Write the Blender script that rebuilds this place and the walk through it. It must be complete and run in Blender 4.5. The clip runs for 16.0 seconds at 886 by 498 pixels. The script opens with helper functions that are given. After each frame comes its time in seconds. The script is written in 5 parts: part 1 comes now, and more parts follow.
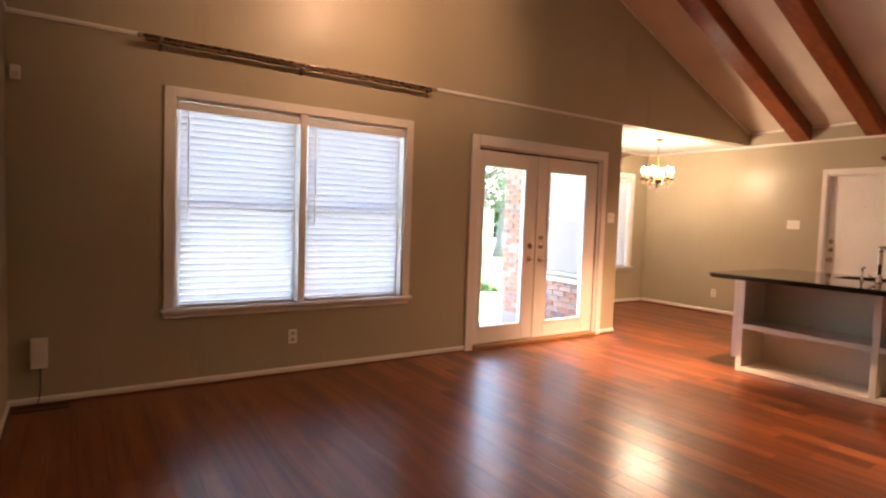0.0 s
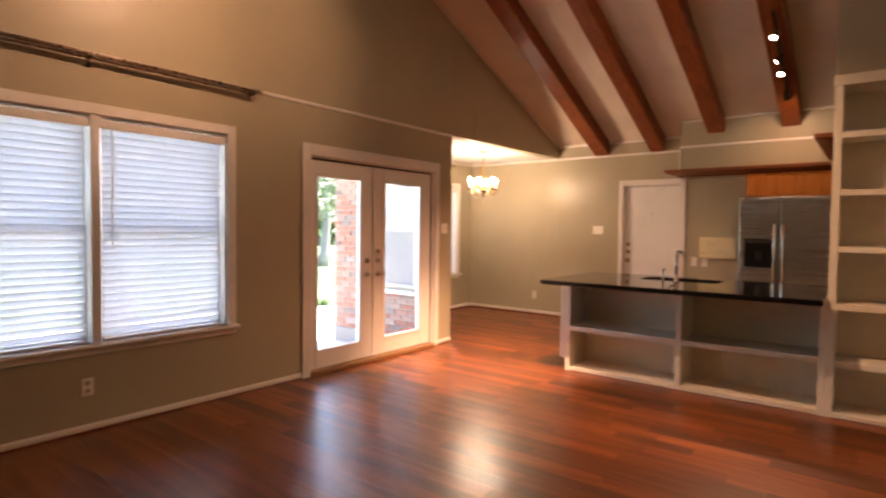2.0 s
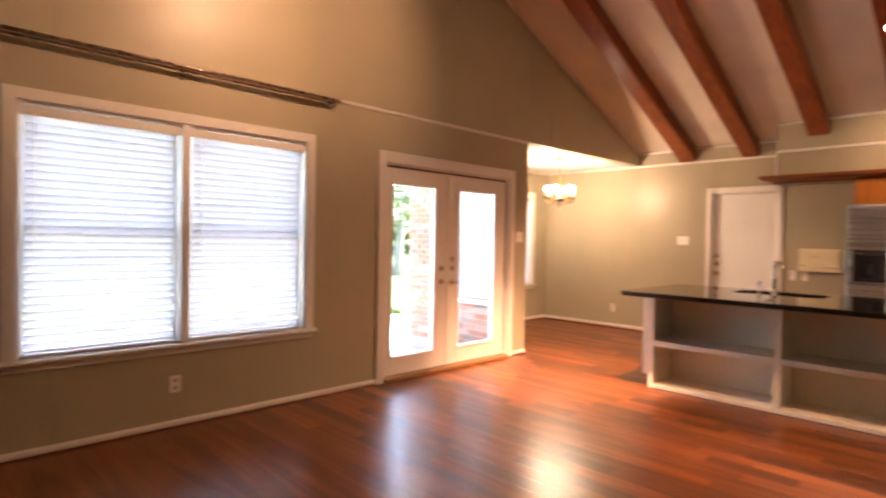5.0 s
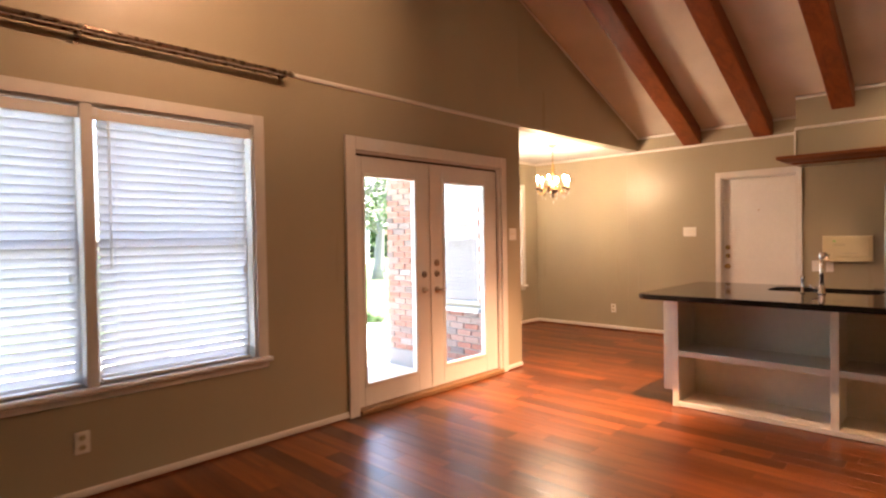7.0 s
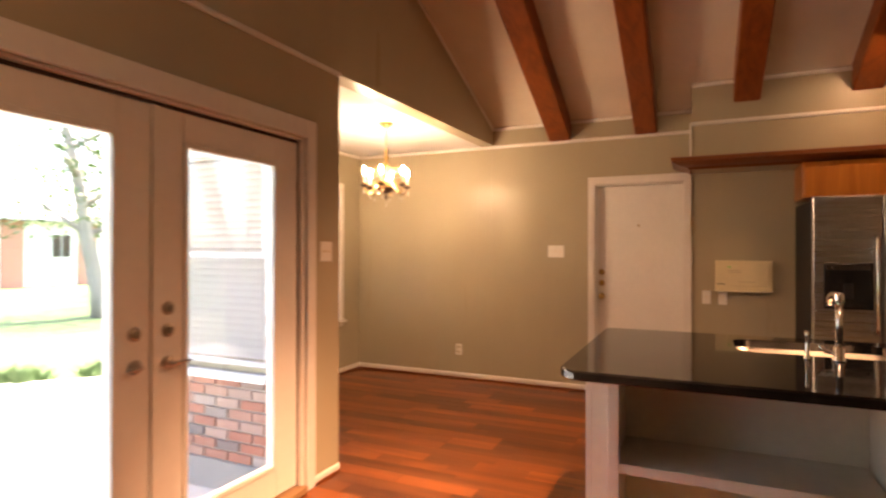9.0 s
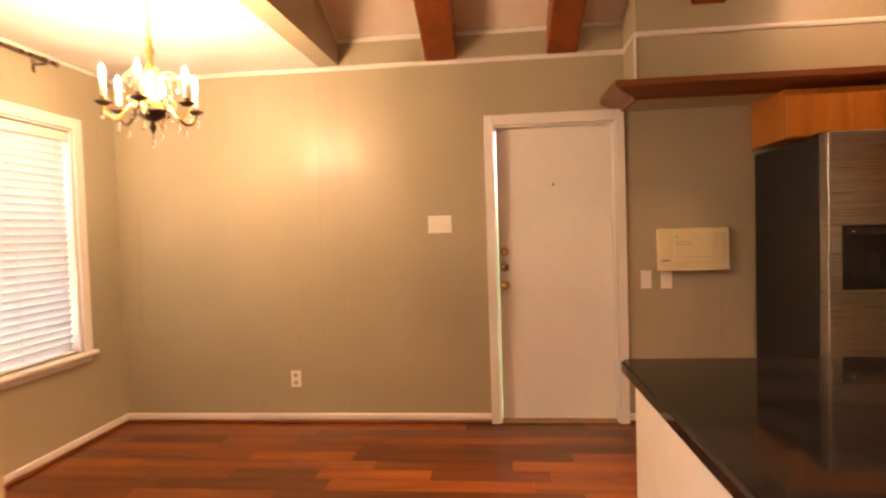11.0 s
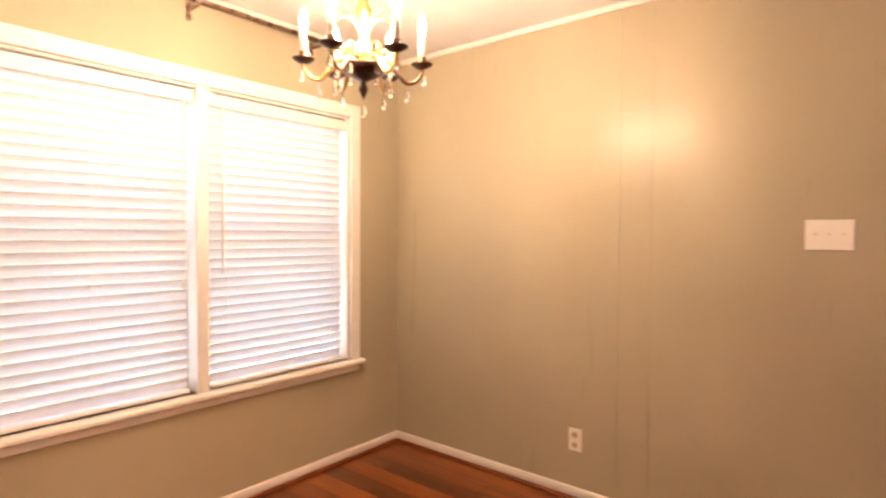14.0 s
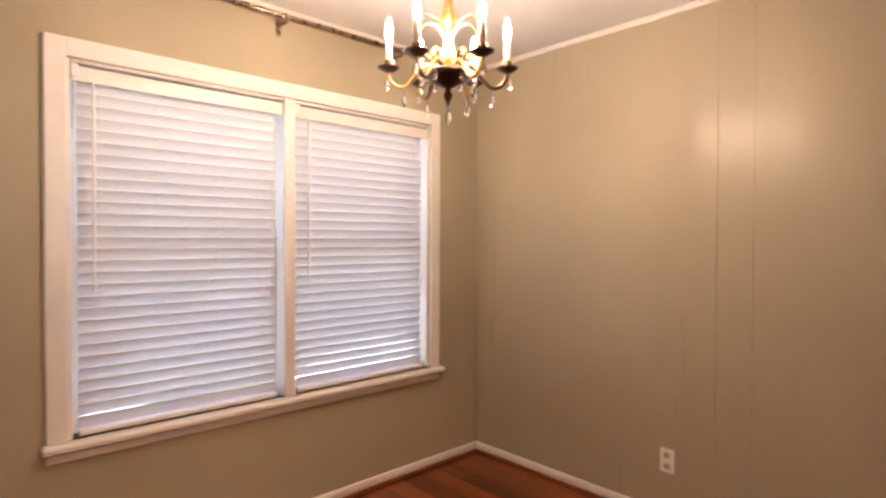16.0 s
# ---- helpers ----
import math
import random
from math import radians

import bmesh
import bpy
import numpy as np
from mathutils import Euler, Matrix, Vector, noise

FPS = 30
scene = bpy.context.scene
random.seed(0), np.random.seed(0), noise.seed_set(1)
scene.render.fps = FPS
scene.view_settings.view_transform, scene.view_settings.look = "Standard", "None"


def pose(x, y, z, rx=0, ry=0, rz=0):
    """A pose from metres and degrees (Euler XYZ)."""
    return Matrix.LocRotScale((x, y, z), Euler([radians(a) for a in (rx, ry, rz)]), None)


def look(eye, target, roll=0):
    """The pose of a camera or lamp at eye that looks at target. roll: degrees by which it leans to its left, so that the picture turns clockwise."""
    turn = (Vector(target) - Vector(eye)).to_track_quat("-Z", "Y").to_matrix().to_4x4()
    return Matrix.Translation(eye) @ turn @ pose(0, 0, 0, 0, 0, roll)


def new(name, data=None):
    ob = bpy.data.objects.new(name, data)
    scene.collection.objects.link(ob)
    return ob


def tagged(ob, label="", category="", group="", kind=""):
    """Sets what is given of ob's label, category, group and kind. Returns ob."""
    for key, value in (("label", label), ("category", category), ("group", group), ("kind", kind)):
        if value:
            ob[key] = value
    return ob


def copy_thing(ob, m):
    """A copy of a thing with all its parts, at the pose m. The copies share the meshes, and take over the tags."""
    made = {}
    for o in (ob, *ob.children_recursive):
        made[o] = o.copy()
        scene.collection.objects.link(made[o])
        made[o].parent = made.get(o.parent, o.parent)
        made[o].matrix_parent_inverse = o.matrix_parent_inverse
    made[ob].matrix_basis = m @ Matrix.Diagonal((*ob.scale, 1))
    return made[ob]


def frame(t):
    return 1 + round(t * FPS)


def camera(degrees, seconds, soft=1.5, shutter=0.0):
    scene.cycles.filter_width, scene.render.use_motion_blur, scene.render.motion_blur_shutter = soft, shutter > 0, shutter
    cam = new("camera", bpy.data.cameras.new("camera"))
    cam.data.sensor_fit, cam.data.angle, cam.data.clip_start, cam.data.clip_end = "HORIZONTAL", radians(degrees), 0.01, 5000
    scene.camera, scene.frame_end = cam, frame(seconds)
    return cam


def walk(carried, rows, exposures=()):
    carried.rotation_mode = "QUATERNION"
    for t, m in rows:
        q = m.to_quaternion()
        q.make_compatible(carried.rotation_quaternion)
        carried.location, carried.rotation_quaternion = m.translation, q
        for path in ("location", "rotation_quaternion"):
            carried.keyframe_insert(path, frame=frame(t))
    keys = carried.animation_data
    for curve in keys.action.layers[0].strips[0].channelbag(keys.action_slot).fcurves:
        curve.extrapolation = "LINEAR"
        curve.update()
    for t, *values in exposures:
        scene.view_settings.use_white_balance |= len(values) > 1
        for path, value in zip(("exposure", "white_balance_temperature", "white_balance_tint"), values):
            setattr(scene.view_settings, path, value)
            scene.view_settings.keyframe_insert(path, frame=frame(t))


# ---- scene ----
cam = camera(77.1, 16.0, soft=2.2, shutter=0.5)
PATH = [
    (0, (0.335, 0.426, 1.319), (1.441, 2.089, 1.207), 2.0),
    (0.5, (0.353, 0.488, 1.358), (1.541, 2.093, 1.241), 2.1),
    (1, (0.398, 0.628, 1.373), (1.657, 2.181, 1.313), 1.5),
    (1.5, (0.411, 0.703, 1.368), (1.784, 2.155, 1.3), 1.9),
    (2, (0.402, 0.74, 1.391), (1.974, 1.974, 1.316), 0.7),
    (2.5, (0.362, 0.747, 1.38), (2.038, 1.835, 1.292), 0.8),
    (3, (0.346, 0.737, 1.366), (2.082, 1.728, 1.289), 0.7),
    (3.5, (0.349, 0.748, 1.376), (2.115, 1.682, 1.276), 0.5),
    (4, (0.366, 0.758, 1.369), (2.098, 1.754, 1.278), 0.6),
    (4.5, (0.414, 0.786, 1.381), (2.015, 1.982, 1.305), 1.1),
    (5, (0.454, 0.815, 1.351), (1.853, 2.243, 1.314), 1.1),
    (5.2, (0.45, 0.843, 1.363), (1.765, 2.35, 1.331), 1.1),
    (7.3, (1.27, 1.592, 1.359), (2.739, 2.949, 1.315), -0.5),
    (7.5, (1.441, 1.712, 1.389), (2.928, 3.048, 1.303), 0.5),
    (8, (1.905, 2.074, 1.397), (3.541, 3.223, 1.331), 0.2),
    (8.5, (2.404, 2.465, 1.386), (4.133, 3.47, 1.412), 0.3),
    (9, (2.879, 2.789, 1.393), (4.697, 3.624, 1.4), 0.1),
    (9.5, (3.352, 3.09, 1.394), (5.276, 3.634, 1.367), -1.6),
    (10, (3.821, 3.3, 1.349), (5.762, 3.782, 1.317), -0.6),
    (10.2, (3.994, 3.41, 1.349), (5.956, 3.798, 1.346), -1.0),
    (12.3, (5.52, 3.832, 1.418), (7.513, 3.916, 1.278), -1.1),
    (12.5, (5.624, 3.832, 1.43), (7.601, 4.116, 1.327), -0.6),
    (13, (5.800, 3.825, 1.375), (7.651, 4.581, 1.358), 1.0),
    (13.5, (5.820, 3.859, 1.389), (7.528, 4.898, 1.349), 0.6),
    (14, (5.826, 3.878, 1.389), (7.368, 5.151, 1.332), 0.3),
    (14.5, (5.828, 3.900, 1.376), (7.197, 5.357, 1.334), 0.5),
    (15, (5.828, 3.916, 1.398), (7.077, 5.475, 1.296), 0.7),
    (15.5, (5.830, 3.910, 1.368), (7.060, 5.485, 1.294), 0.5),
    (16, (5.834, 3.935, 1.393), (7.194, 5.401, 1.360), 0.2),
]
EXPOSURES = [
    (0, 3.9, 6550, 16), (1, 3.70, 6300, 15), (2, 3.71, 6650, 17), (3.3, 3.82, 6850, 19), (4, 4.2, 6800, 19), (5.2, 4.18, 6750, 17), (7.3, 3.82, 6700, 16), (8, 3.72, 7050, 16), (8.5, 3.64, 7400, 18), (9.6, 3.54, 7900, 20), (10.2, 3.6, 8200, 21),
    (12.3, 4.40, 7500, 18), (13.3, 4.25, 7000, 17), (14.5, 3.72, 6450, 19), (15.2, 3.46, 6200, 19), (16, 3.24, 5950, 19)]
walk(cam, [(t, look(eye, target, roll)) for t, eye, target, roll in PATH], EXPOSURES)

# ---- daylight ----
WARM = (1.0, 0.57, 0.33)
world = bpy.data.worlds.new("sky")
scene.world = world
world.use_nodes = True
wn = world.node_tree
sky = wn.nodes.new("ShaderNodeTexSky")
sky.sky_type, sky.sun_disc = "NISHITA", False
sky.sun_elevation, sky.sun_rotation = radians(62), radians(92)
sky.air_density, sky.dust_density = 1.0, 2.0
wn.nodes["Background"].inputs["Strength"].default_value = 0.15
wn.links.new(sky.outputs[0], wn.nodes["Background"].inputs[0])
sun_data = bpy.data.lights.new("sun", "SUN")
sun_data.energy, sun_data.angle, sun_data.color = 4.8, radians(3), (1.0, 0.95, 0.88)
sun = new("sun", sun_data)
sun.matrix_world = look((0, 12, 20), (-4.9, 12 + 0.5, 20 - 9.4))


# ---- materials ----
class Nodes:
    """A small wrapper to write node materials briefly."""

    def __init__(self, name):
        self.m = bpy.data.materials.new(name)
        self.m.use_nodes = True
        self.t = self.m.node_tree
        self.b = self.t.nodes["Principled BSDF"]
        self.out = self.t.nodes["Material Output"]
        self.co = self.add("ShaderNodeTexCoord").outputs["Object"]

    def add(self, kind, **inputs):
        n = self.t.nodes.new(kind)
        return n

    def link(self, a, b):
        self.t.links.new(a, b)

    def put(self, key, value):
        if hasattr(value, "node"):
            self.link(value, self.b.inputs[key])
        else:
            self.b.inputs[key].default_value = value

    def math(self, op, a, b=None, c=None):
        n = self.add("ShaderNodeMath")
        n.operation = op
        for k, v in enumerate((a, b, c)):
            if v is None:
                continue
            if hasattr(v, "node"):
                self.link(v, n.inputs[k])
            else:
                n.inputs[k].default_value = v
        return n.outputs[0]

    def mapped(self, scale, source=None):
        n = self.add("ShaderNodeMapping")
        n.inputs["Scale"].default_value = scale
        self.link(source or self.co, n.inputs["Vector"])
        return n.outputs[0]

    def noise(self, scale, detail=4.0, rough=0.5, source=None, distortion=0.0):
        n = self.add("ShaderNodeTexNoise")
        n.inputs["Scale"].default_value = scale
        n.inputs["Detail"].default_value = detail
        n.inputs["Roughness"].default_value = rough
        n.inputs["Distortion"].default_value = distortion
        self.link(source or self.co, n.inputs["Vector"])
        return n.outputs["Fac"]

    def ramp(self, fac, stops):
        n = self.add("ShaderNodeValToRGB")
        e = n.color_ramp.elements
        while len(e) < len(stops):
            e.new(0.5)
        for k, (p, c) in enumerate(stops):
            e[k].position, e[k].color = p, (*c, 1)
        self.link(fac, n.inputs[0])
        return n.outputs[0]

    def mix(self, fac, a, b, mode="MIX"):
        n = self.add("ShaderNodeMix")
        n.data_type, n.blend_type = "RGBA", mode
        for key, v in ((0, fac), (6, a), (7, b)):
            if hasattr(v, "node"):
                self.link(v, n.inputs[key])
            elif key == 0:
                n.inputs[0].default_value = v
            else:
                n.inputs[key].default_value = (*v, 1)
        return n.outputs[2]

    def bump(self, height, strength, distance=0.002):
        n = self.add("ShaderNodeBump")
        n.inputs["Strength"].default_value = strength
        n.inputs["Distance"].default_value = distance
        self.link(height, n.inputs["Height"])
        self.link(n.outputs[0], self.b.inputs["Normal"])

    def random(self):
        return self.add("ShaderNodeObjectInfo").outputs["Random"]


def scaled(c, k):
    return tuple(min(1.0, v * k) for v in c)


def plain(name, colour, rough=0.5, metal=0.0, vary=0.08, grain=35.0, bump=0.05, blotch=1.7):
    """A painted, plastic or metal surface with two scales of variation."""
    n = Nodes(name)
    big, fine = n.noise(blotch, 3), n.noise(grain, 4)
    c = n.ramp(big, [(0.3, scaled(colour, 1 - vary)), (0.7, scaled(colour, 1 + vary))])
    f = n.ramp(fine, [(0.35, scaled((1, 1, 1), 1 - vary * 0.7)), (0.65, (1, 1, 1))])
    n.put("Base Color", n.mix(1.0, c, f, "MULTIPLY"))
    n.put("Metallic", metal)
    n.put("Roughness", n.math("MULTIPLY_ADD", fine, 0.12, rough - 0.06))
    n.bump(fine, bump)
    return n.m


def panelled_paint(name, colour, rough, groove=0.4064, gloss=0.22, cutting=0.2):
    """Satin paint over sheet panelling: faint upright grooves, brush marks and smudges."""
    n = Nodes(name)
    sep = n.add("ShaderNodeSeparateXYZ")
    n.link(n.co, sep.inputs[0])
    along = n.math("ADD", sep.outputs[0], sep.outputs[1])
    w = n.math("WRAP", along, groove, 0.0)
    cut = n.math("LESS_THAN", w, 0.004)
    streak = n.noise(3.0, 4 if cutting else 1, 0.6, n.mapped((3.0, 3.0, 0.35) if cutting else (1.6, 1.6, 0.12)))
    fine = n.noise(90, 3)
    big = n.noise(0.8, 3)
    c = n.ramp(big, [(0.3, scaled(colour, 0.93)), (0.7, scaled(colour, 1.06))])
    c = n.mix(n.math("MULTIPLY", streak, 0.18), c, scaled(colour, 0.8))
    c = n.mix(n.math("MULTIPLY", cut, 0.12 * cutting), c, scaled(colour, 0.55))
    n.put("Base Color", c)
    n.put("Roughness", n.math("MULTIPLY_ADD", streak, 0.2, rough - 0.1))
    n.put("Specular IOR Level", gloss)
    h = n.math("ADD", n.math("MULTIPLY", streak, 0.7), n.math("MULTIPLY", fine, 0.25))
    h = n.math("SUBTRACT", h, n.math("MULTIPLY", cut, cutting))
    n.bump(h, 0.28 if cutting else 0.14, 0.0025)
    return n.m


def wood(name, dark, light, rough, axis, ring=9.0, coat=0.0, vary=0.35, pore=0.3):
    """Grain along one axis, with a different shade for each piece."""
    n = Nodes(name)
    r = n.random()
    shift = n.add("ShaderNodeVectorMath")
    shift.operation = "ADD"
    comb = n.add("ShaderNodeCombineXYZ")
    for k in range(3):
        n.link(n.math("MULTIPLY", r, 37.0 + 11 * k), comb.inputs[k])
    n.link(n.co, shift.inputs[0])
    n.link(comb.outputs[0], shift.inputs[1])
    s = [ring] * 3
    s[axis] = ring * 0.07
    v = n.mapped(s, shift.outputs[0])
    grain = n.noise(1.6, 6, 0.62, v, 1.2)
    s2 = [70.0] * 3
    s2[axis] = 2.5
    pores = n.noise(1.0, 3, 0.5, n.mapped(s2, shift.outputs[0]))
    c = n.ramp(grain, [(0.28, dark), (0.72, light)])
    c = n.mix(n.math("MULTIPLY", pores, pore), c, scaled(dark, 0.6))
    bright = n.math("MULTIPLY_ADD", r, 2 * vary, 1 - vary)
    g = n.add("ShaderNodeCombineColor")
    for k in range(3):
        n.link(bright, g.inputs[k])
    n.put("Base Color", n.mix(1.0, c, g.outputs[0], "MULTIPLY"))
    n.put("Roughness", n.math("MULTIPLY_ADD", pores, 0.14, rough - 0.06))
    n.put("Specular IOR Level", 0.34)
    n.put("Coat Weight", coat)
    n.put("Coat Roughness", 0.2)
    n.bump(n.math("ADD", pores, n.math("MULTIPLY", grain, 0.4)), 0.04, 0.0006)
    return n.m


def brick_mat():
    n = Nodes("brick")
    r = n.random()
    c = n.ramp(r, [(0.0, (0.30, 0.088, 0.046)), (0.35, (0.32, 0.125, 0.078)), (0.55, (0.35, 0.23, 0.185)), (0.72, (0.12, 0.093, 0.086)), (0.86, (0.38, 0.31, 0.27)), (1.0, (0.31, 0.085, 0.043))])
    f = n.noise(28, 5, 0.65)
    n.put("Base Color", n.mix(n.math("MULTIPLY", f, 0.5), c, (0.30, 0.24, 0.205)))
    n.put("Roughness", 0.9)
    n.bump(f, 0.6, 0.004)
    return n.m


def granite():
    n = Nodes("granite")
    v = n.add("ShaderNodeTexVoronoi")
    v.inputs["Scale"].default_value = 320
    n.link(n.co, v.inputs["Vector"])
    speck = n.math("LESS_THAN", v.outputs["Distance"], 0.17)
    cloud = n.noise(9, 4)
    base = n.ramp(cloud, [(0.3, (0.003, 0.003, 0.0035)), (0.75, (0.008, 0.0075, 0.007))])
    n.put("Base Color", n.mix(n.math("MULTIPLY", speck, 0.5), base, (0.045, 0.042, 0.038)))
    n.put("Roughness", n.math("MULTIPLY_ADD", cloud, 0.05, 0.03))
    n.put("Specular IOR Level", 0.3)
    return n.m


def steel(name, colour, rough, axis):
    n = Nodes(name)
    s = [300.0] * 3
    s[axis] = 1.5
    g = n.noise(1.0, 3, 0.5, n.mapped(s))
    big = n.noise(2.0, 3)
    n.put("Base Color", n.ramp(big, [(0.3, scaled(colour, 0.92)), (0.7, scaled(colour, 1.05))]))
    n.put("Metallic", 1.0)
    n.put("Roughness", n.math("MULTIPLY_ADD", g, 0.03, rough))
    n.bump(g, 0.006, 0.0006)
    return n.m


def glass_mat(name, rough=0.0, tint=(1, 1, 1)):
    n = Nodes(name)
    n.put("Base Color", (*tint, 1))
    n.put("Transmission Weight", 1.0)
    n.put("Roughness", rough)
    n.put("IOR", 1.45)
    return n.m


def glow(name, colour, strength):
    n = Nodes(name)
    n.put("Base Color", (*colour, 1))
    n.put("Emission Color", (*colour, 1))
    n.put("Emission Strength", strength)
    return n.m


def ground_mat(name, a, b, c, scale, rough=0.95, bump=0.8):
    n = Nodes(name)
    big, fine = n.noise(scale * 0.05, 4), n.noise(scale, 5, 0.7)
    base = n.ramp(big, [(0.3, a), (0.7, b)])
    n.put("Base Color", n.mix(n.math("MULTIPLY", fine, 0.6), base, c))
    n.put("Roughness", rough)
    n.bump(fine, bump, 0.02)
    return n.m


def screen_mat():
    n = Nodes("insect_screen")
    tr = n.add("ShaderNodeBsdfTransparent")
    mx = n.add("ShaderNodeMixShader")
    mx.inputs[0].default_value = 0.2
    n.put("Base Color", (0.34, 0.36, 0.38, 1))
    n.put("Roughness", 0.8)
    n.link(tr.outputs[0], mx.inputs[1])
    n.link(n.b.outputs[0], mx.inputs[2])
    n.link(mx.outputs[0], n.out.inputs[0])
    return n.m


def slat_mat(name, thin):
    n = Nodes(name)
    f = n.noise(60, 3)
    n.put("Base Color", n.ramp(f, [(0.3, (0.80, 0.79, 0.77)), (0.7, (0.86, 0.85, 0.83))]))
    n.put("Roughness", 0.45)
    tl = n.add("ShaderNodeBsdfTranslucent")
    tl.inputs[0].default_value = (0.78, 0.79, 0.82, 1)
    mx = n.add("ShaderNodeMixShader")
    mx.inputs[0].default_value = thin
    n.link(n.b.outputs[0], mx.inputs[1])
    n.link(tl.outputs[0], mx.inputs[2])
    n.link(mx.outputs[0], n.out.inputs[0])
    return n.m


WALL = panelled_paint("greige_wall_paint", (0.415, 0.360, 0.248), 0.31)
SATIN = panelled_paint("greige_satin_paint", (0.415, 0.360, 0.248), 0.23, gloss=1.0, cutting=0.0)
CEIL = plain("cream_ceiling_paint", (0.70, 0.60, 0.48), 0.7, grain=120, bump=0.12)
CEIL_WHITE = plain("white_ceiling_paint", (0.80, 0.78, 0.74), 0.7, grain=120, bump=0.15)
TRIM = plain("white_trim_paint", (0.76, 0.72, 0.66), 0.35, vary=0.05, grain=22)
SHELF = plain("cream_shelf_paint", (0.76, 0.70, 0.56), 0.42, vary=0.06, grain=18)
DOOR = plain("white_door_paint", (0.78, 0.75, 0.69), 0.38, vary=0.04, grain=25)
FLOOR = wood("cherry_floorboard", (0.082, 0.017, 0.0034), (0.265, 0.075, 0.0145), 0.34, 1, 4.0, 0.30, 0.50, 0.06)
UNDER = plain("underlay", (0.05, 0.02, 0.01), 0.8)
BEAM = wood("beam_wood", (0.17, 0.036, 0.008), (0.33, 0.080, 0.016), 0.42, 0, 6.0, 0.1, 0.12)
CABINET = wood("cabinet_wood", (0.36, 0.115, 0.020), (0.55, 0.20, 0.038), 0.35, 2, 7.0, 0.2, 0.05)
CROWN = wood("cornice_wood", (0.15, 0.042, 0.014), (0.26, 0.080, 0.024), 0.38, 1, 7.0, 0.2, 0.05)
OAK = wood("threshold_oak", (0.22, 0.12, 0.055), (0.36, 0.21, 0.10), 0.45, 0, 7.0, 0.0, 0.05)
GRANITE = granite()
STEEL = steel("brushed_steel", (0.44, 0.43, 0.415), 0.26, 1)
SINK = steel("sink_steel", (0.30, 0.27, 0.23), 0.34, 1)
CHROME = plain("chrome", (0.75, 0.74, 0.72), 0.12, 1.0, 0.03)
BLACK = plain("black_plastic", (0.010, 0.010, 0.011), 0.16, vary=0.15)
FRIDGE_SIDE = plain("black_fridge_side", (0.006, 0.006, 0.0065), 0.6, vary=0.15, grain=160, bump=0.2)
BRASS = plain("aged_brass", (0.55, 0.37, 0.14), 0.28, 1.0, 0.15)
NICKEL = plain("satin_nickel", (0.48, 0.42, 0.34), 0.3, 1.0, 0.1)
BRONZE = plain("dark_bronze", (0.075, 0.045, 0.025), 0.4, 0.9, 0.25)
ANTIQUE = plain("antique_brass", (0.20, 0.125, 0.06), 0.32, 0.95, 0.25)
UMBER = plain("dark_umber_enamel", (0.060, 0.030, 0.018), 0.35, 0.3, 0.2)
GOLD = plain("gilt_metal", (0.62, 0.42, 0.16), 0.32, 1.0, 0.2)
PEWTER = plain("brown_pewter", (0.30, 0.215, 0.16), 0.28, 0.9, 0.15)
PLATE = plain("white_plastic", (0.80, 0.77, 0.70), 0.35, vary=0.03)
IVORY = plain("ivory_plastic", (0.74, 0.64, 0.40), 0.4, vary=0.03)
ALMOND = plain("almond_socket", (0.50, 0.42, 0.26), 0.4, vary=0.03)
SLOT = plain("dark_slot", (0.02, 0.018, 0.015), 0.6)
GREEN = glow("green_display", (0.20, 0.55, 0.10), 0.05)
SLAT = slat_mat("blind_slat", 0.40)
THIN_SLAT = slat_mat("thin_blind_slat", 0.64)
FIRM_SLAT = slat_mat("firm_blind_slat", 0.33)
GLASS = glass_mat("window_glass")
CRYSTAL = glass_mat("cut_crystal", 0.02)
CANDLE = plain("candle_sleeve", (0.82, 0.76, 0.62), 0.4, vary=0.04)
BULB = glow("candle_bulb", (1.0, 0.72, 0.48), 112.0)
SPOT_FACE = glow("spot_lens", (1.0, 0.80, 0.55), 20.0)
BRICK = brick_mat()
MORTAR = ground_mat("mortar", (0.30, 0.28, 0.25), (0.36, 0.335, 0.30), (0.26, 0.24, 0.21), 60)
CONCRETE = ground_mat("patio_concrete", (0.50, 0.49, 0.46), (0.57, 0.56, 0.53), (0.46, 0.45, 0.42), 40, bump=0.3)
STONE = ground_mat("footing_concrete", (0.27, 0.265, 0.25), (0.32, 0.31, 0.29), (0.23, 0.225, 0.21), 30)
GRASS = ground_mat("lawn", (0.058, 0.105, 0.028), (0.075, 0.12, 0.036), (0.05, 0.085, 0.025), 30)
BLADE = plain("grass_blade", (0.055, 0.11, 0.025), 0.7, vary=0.25)
BARK = ground_mat("bark", (0.24, 0.22, 0.20), (0.31, 0.29, 0.265), (0.16, 0.145, 0.13), 18)
LEAF = plain("leaf", (0.065, 0.12, 0.034), 0.55, vary=0.3)
SIDING = plain("white_siding", (0.70, 0.69, 0.66), 0.6)
SHINGLE = ground_mat("roof_shingle", (0.34, 0.33, 0.32), (0.42, 0.41, 0.40), (0.28, 0.27, 0.26), 12)
FAR_BRICK = ground_mat("far_brick", (0.38, 0.17, 0.12), (0.44, 0.22, 0.16), (0.34, 0.20, 0.15), 9)
ALUMINIUM = plain("white_aluminium", (0.78, 0.78, 0.78), 0.35, vary=0.03)
SCREEN = screen_mat()

# ---- mesh helpers ----
ORIGIN = {}


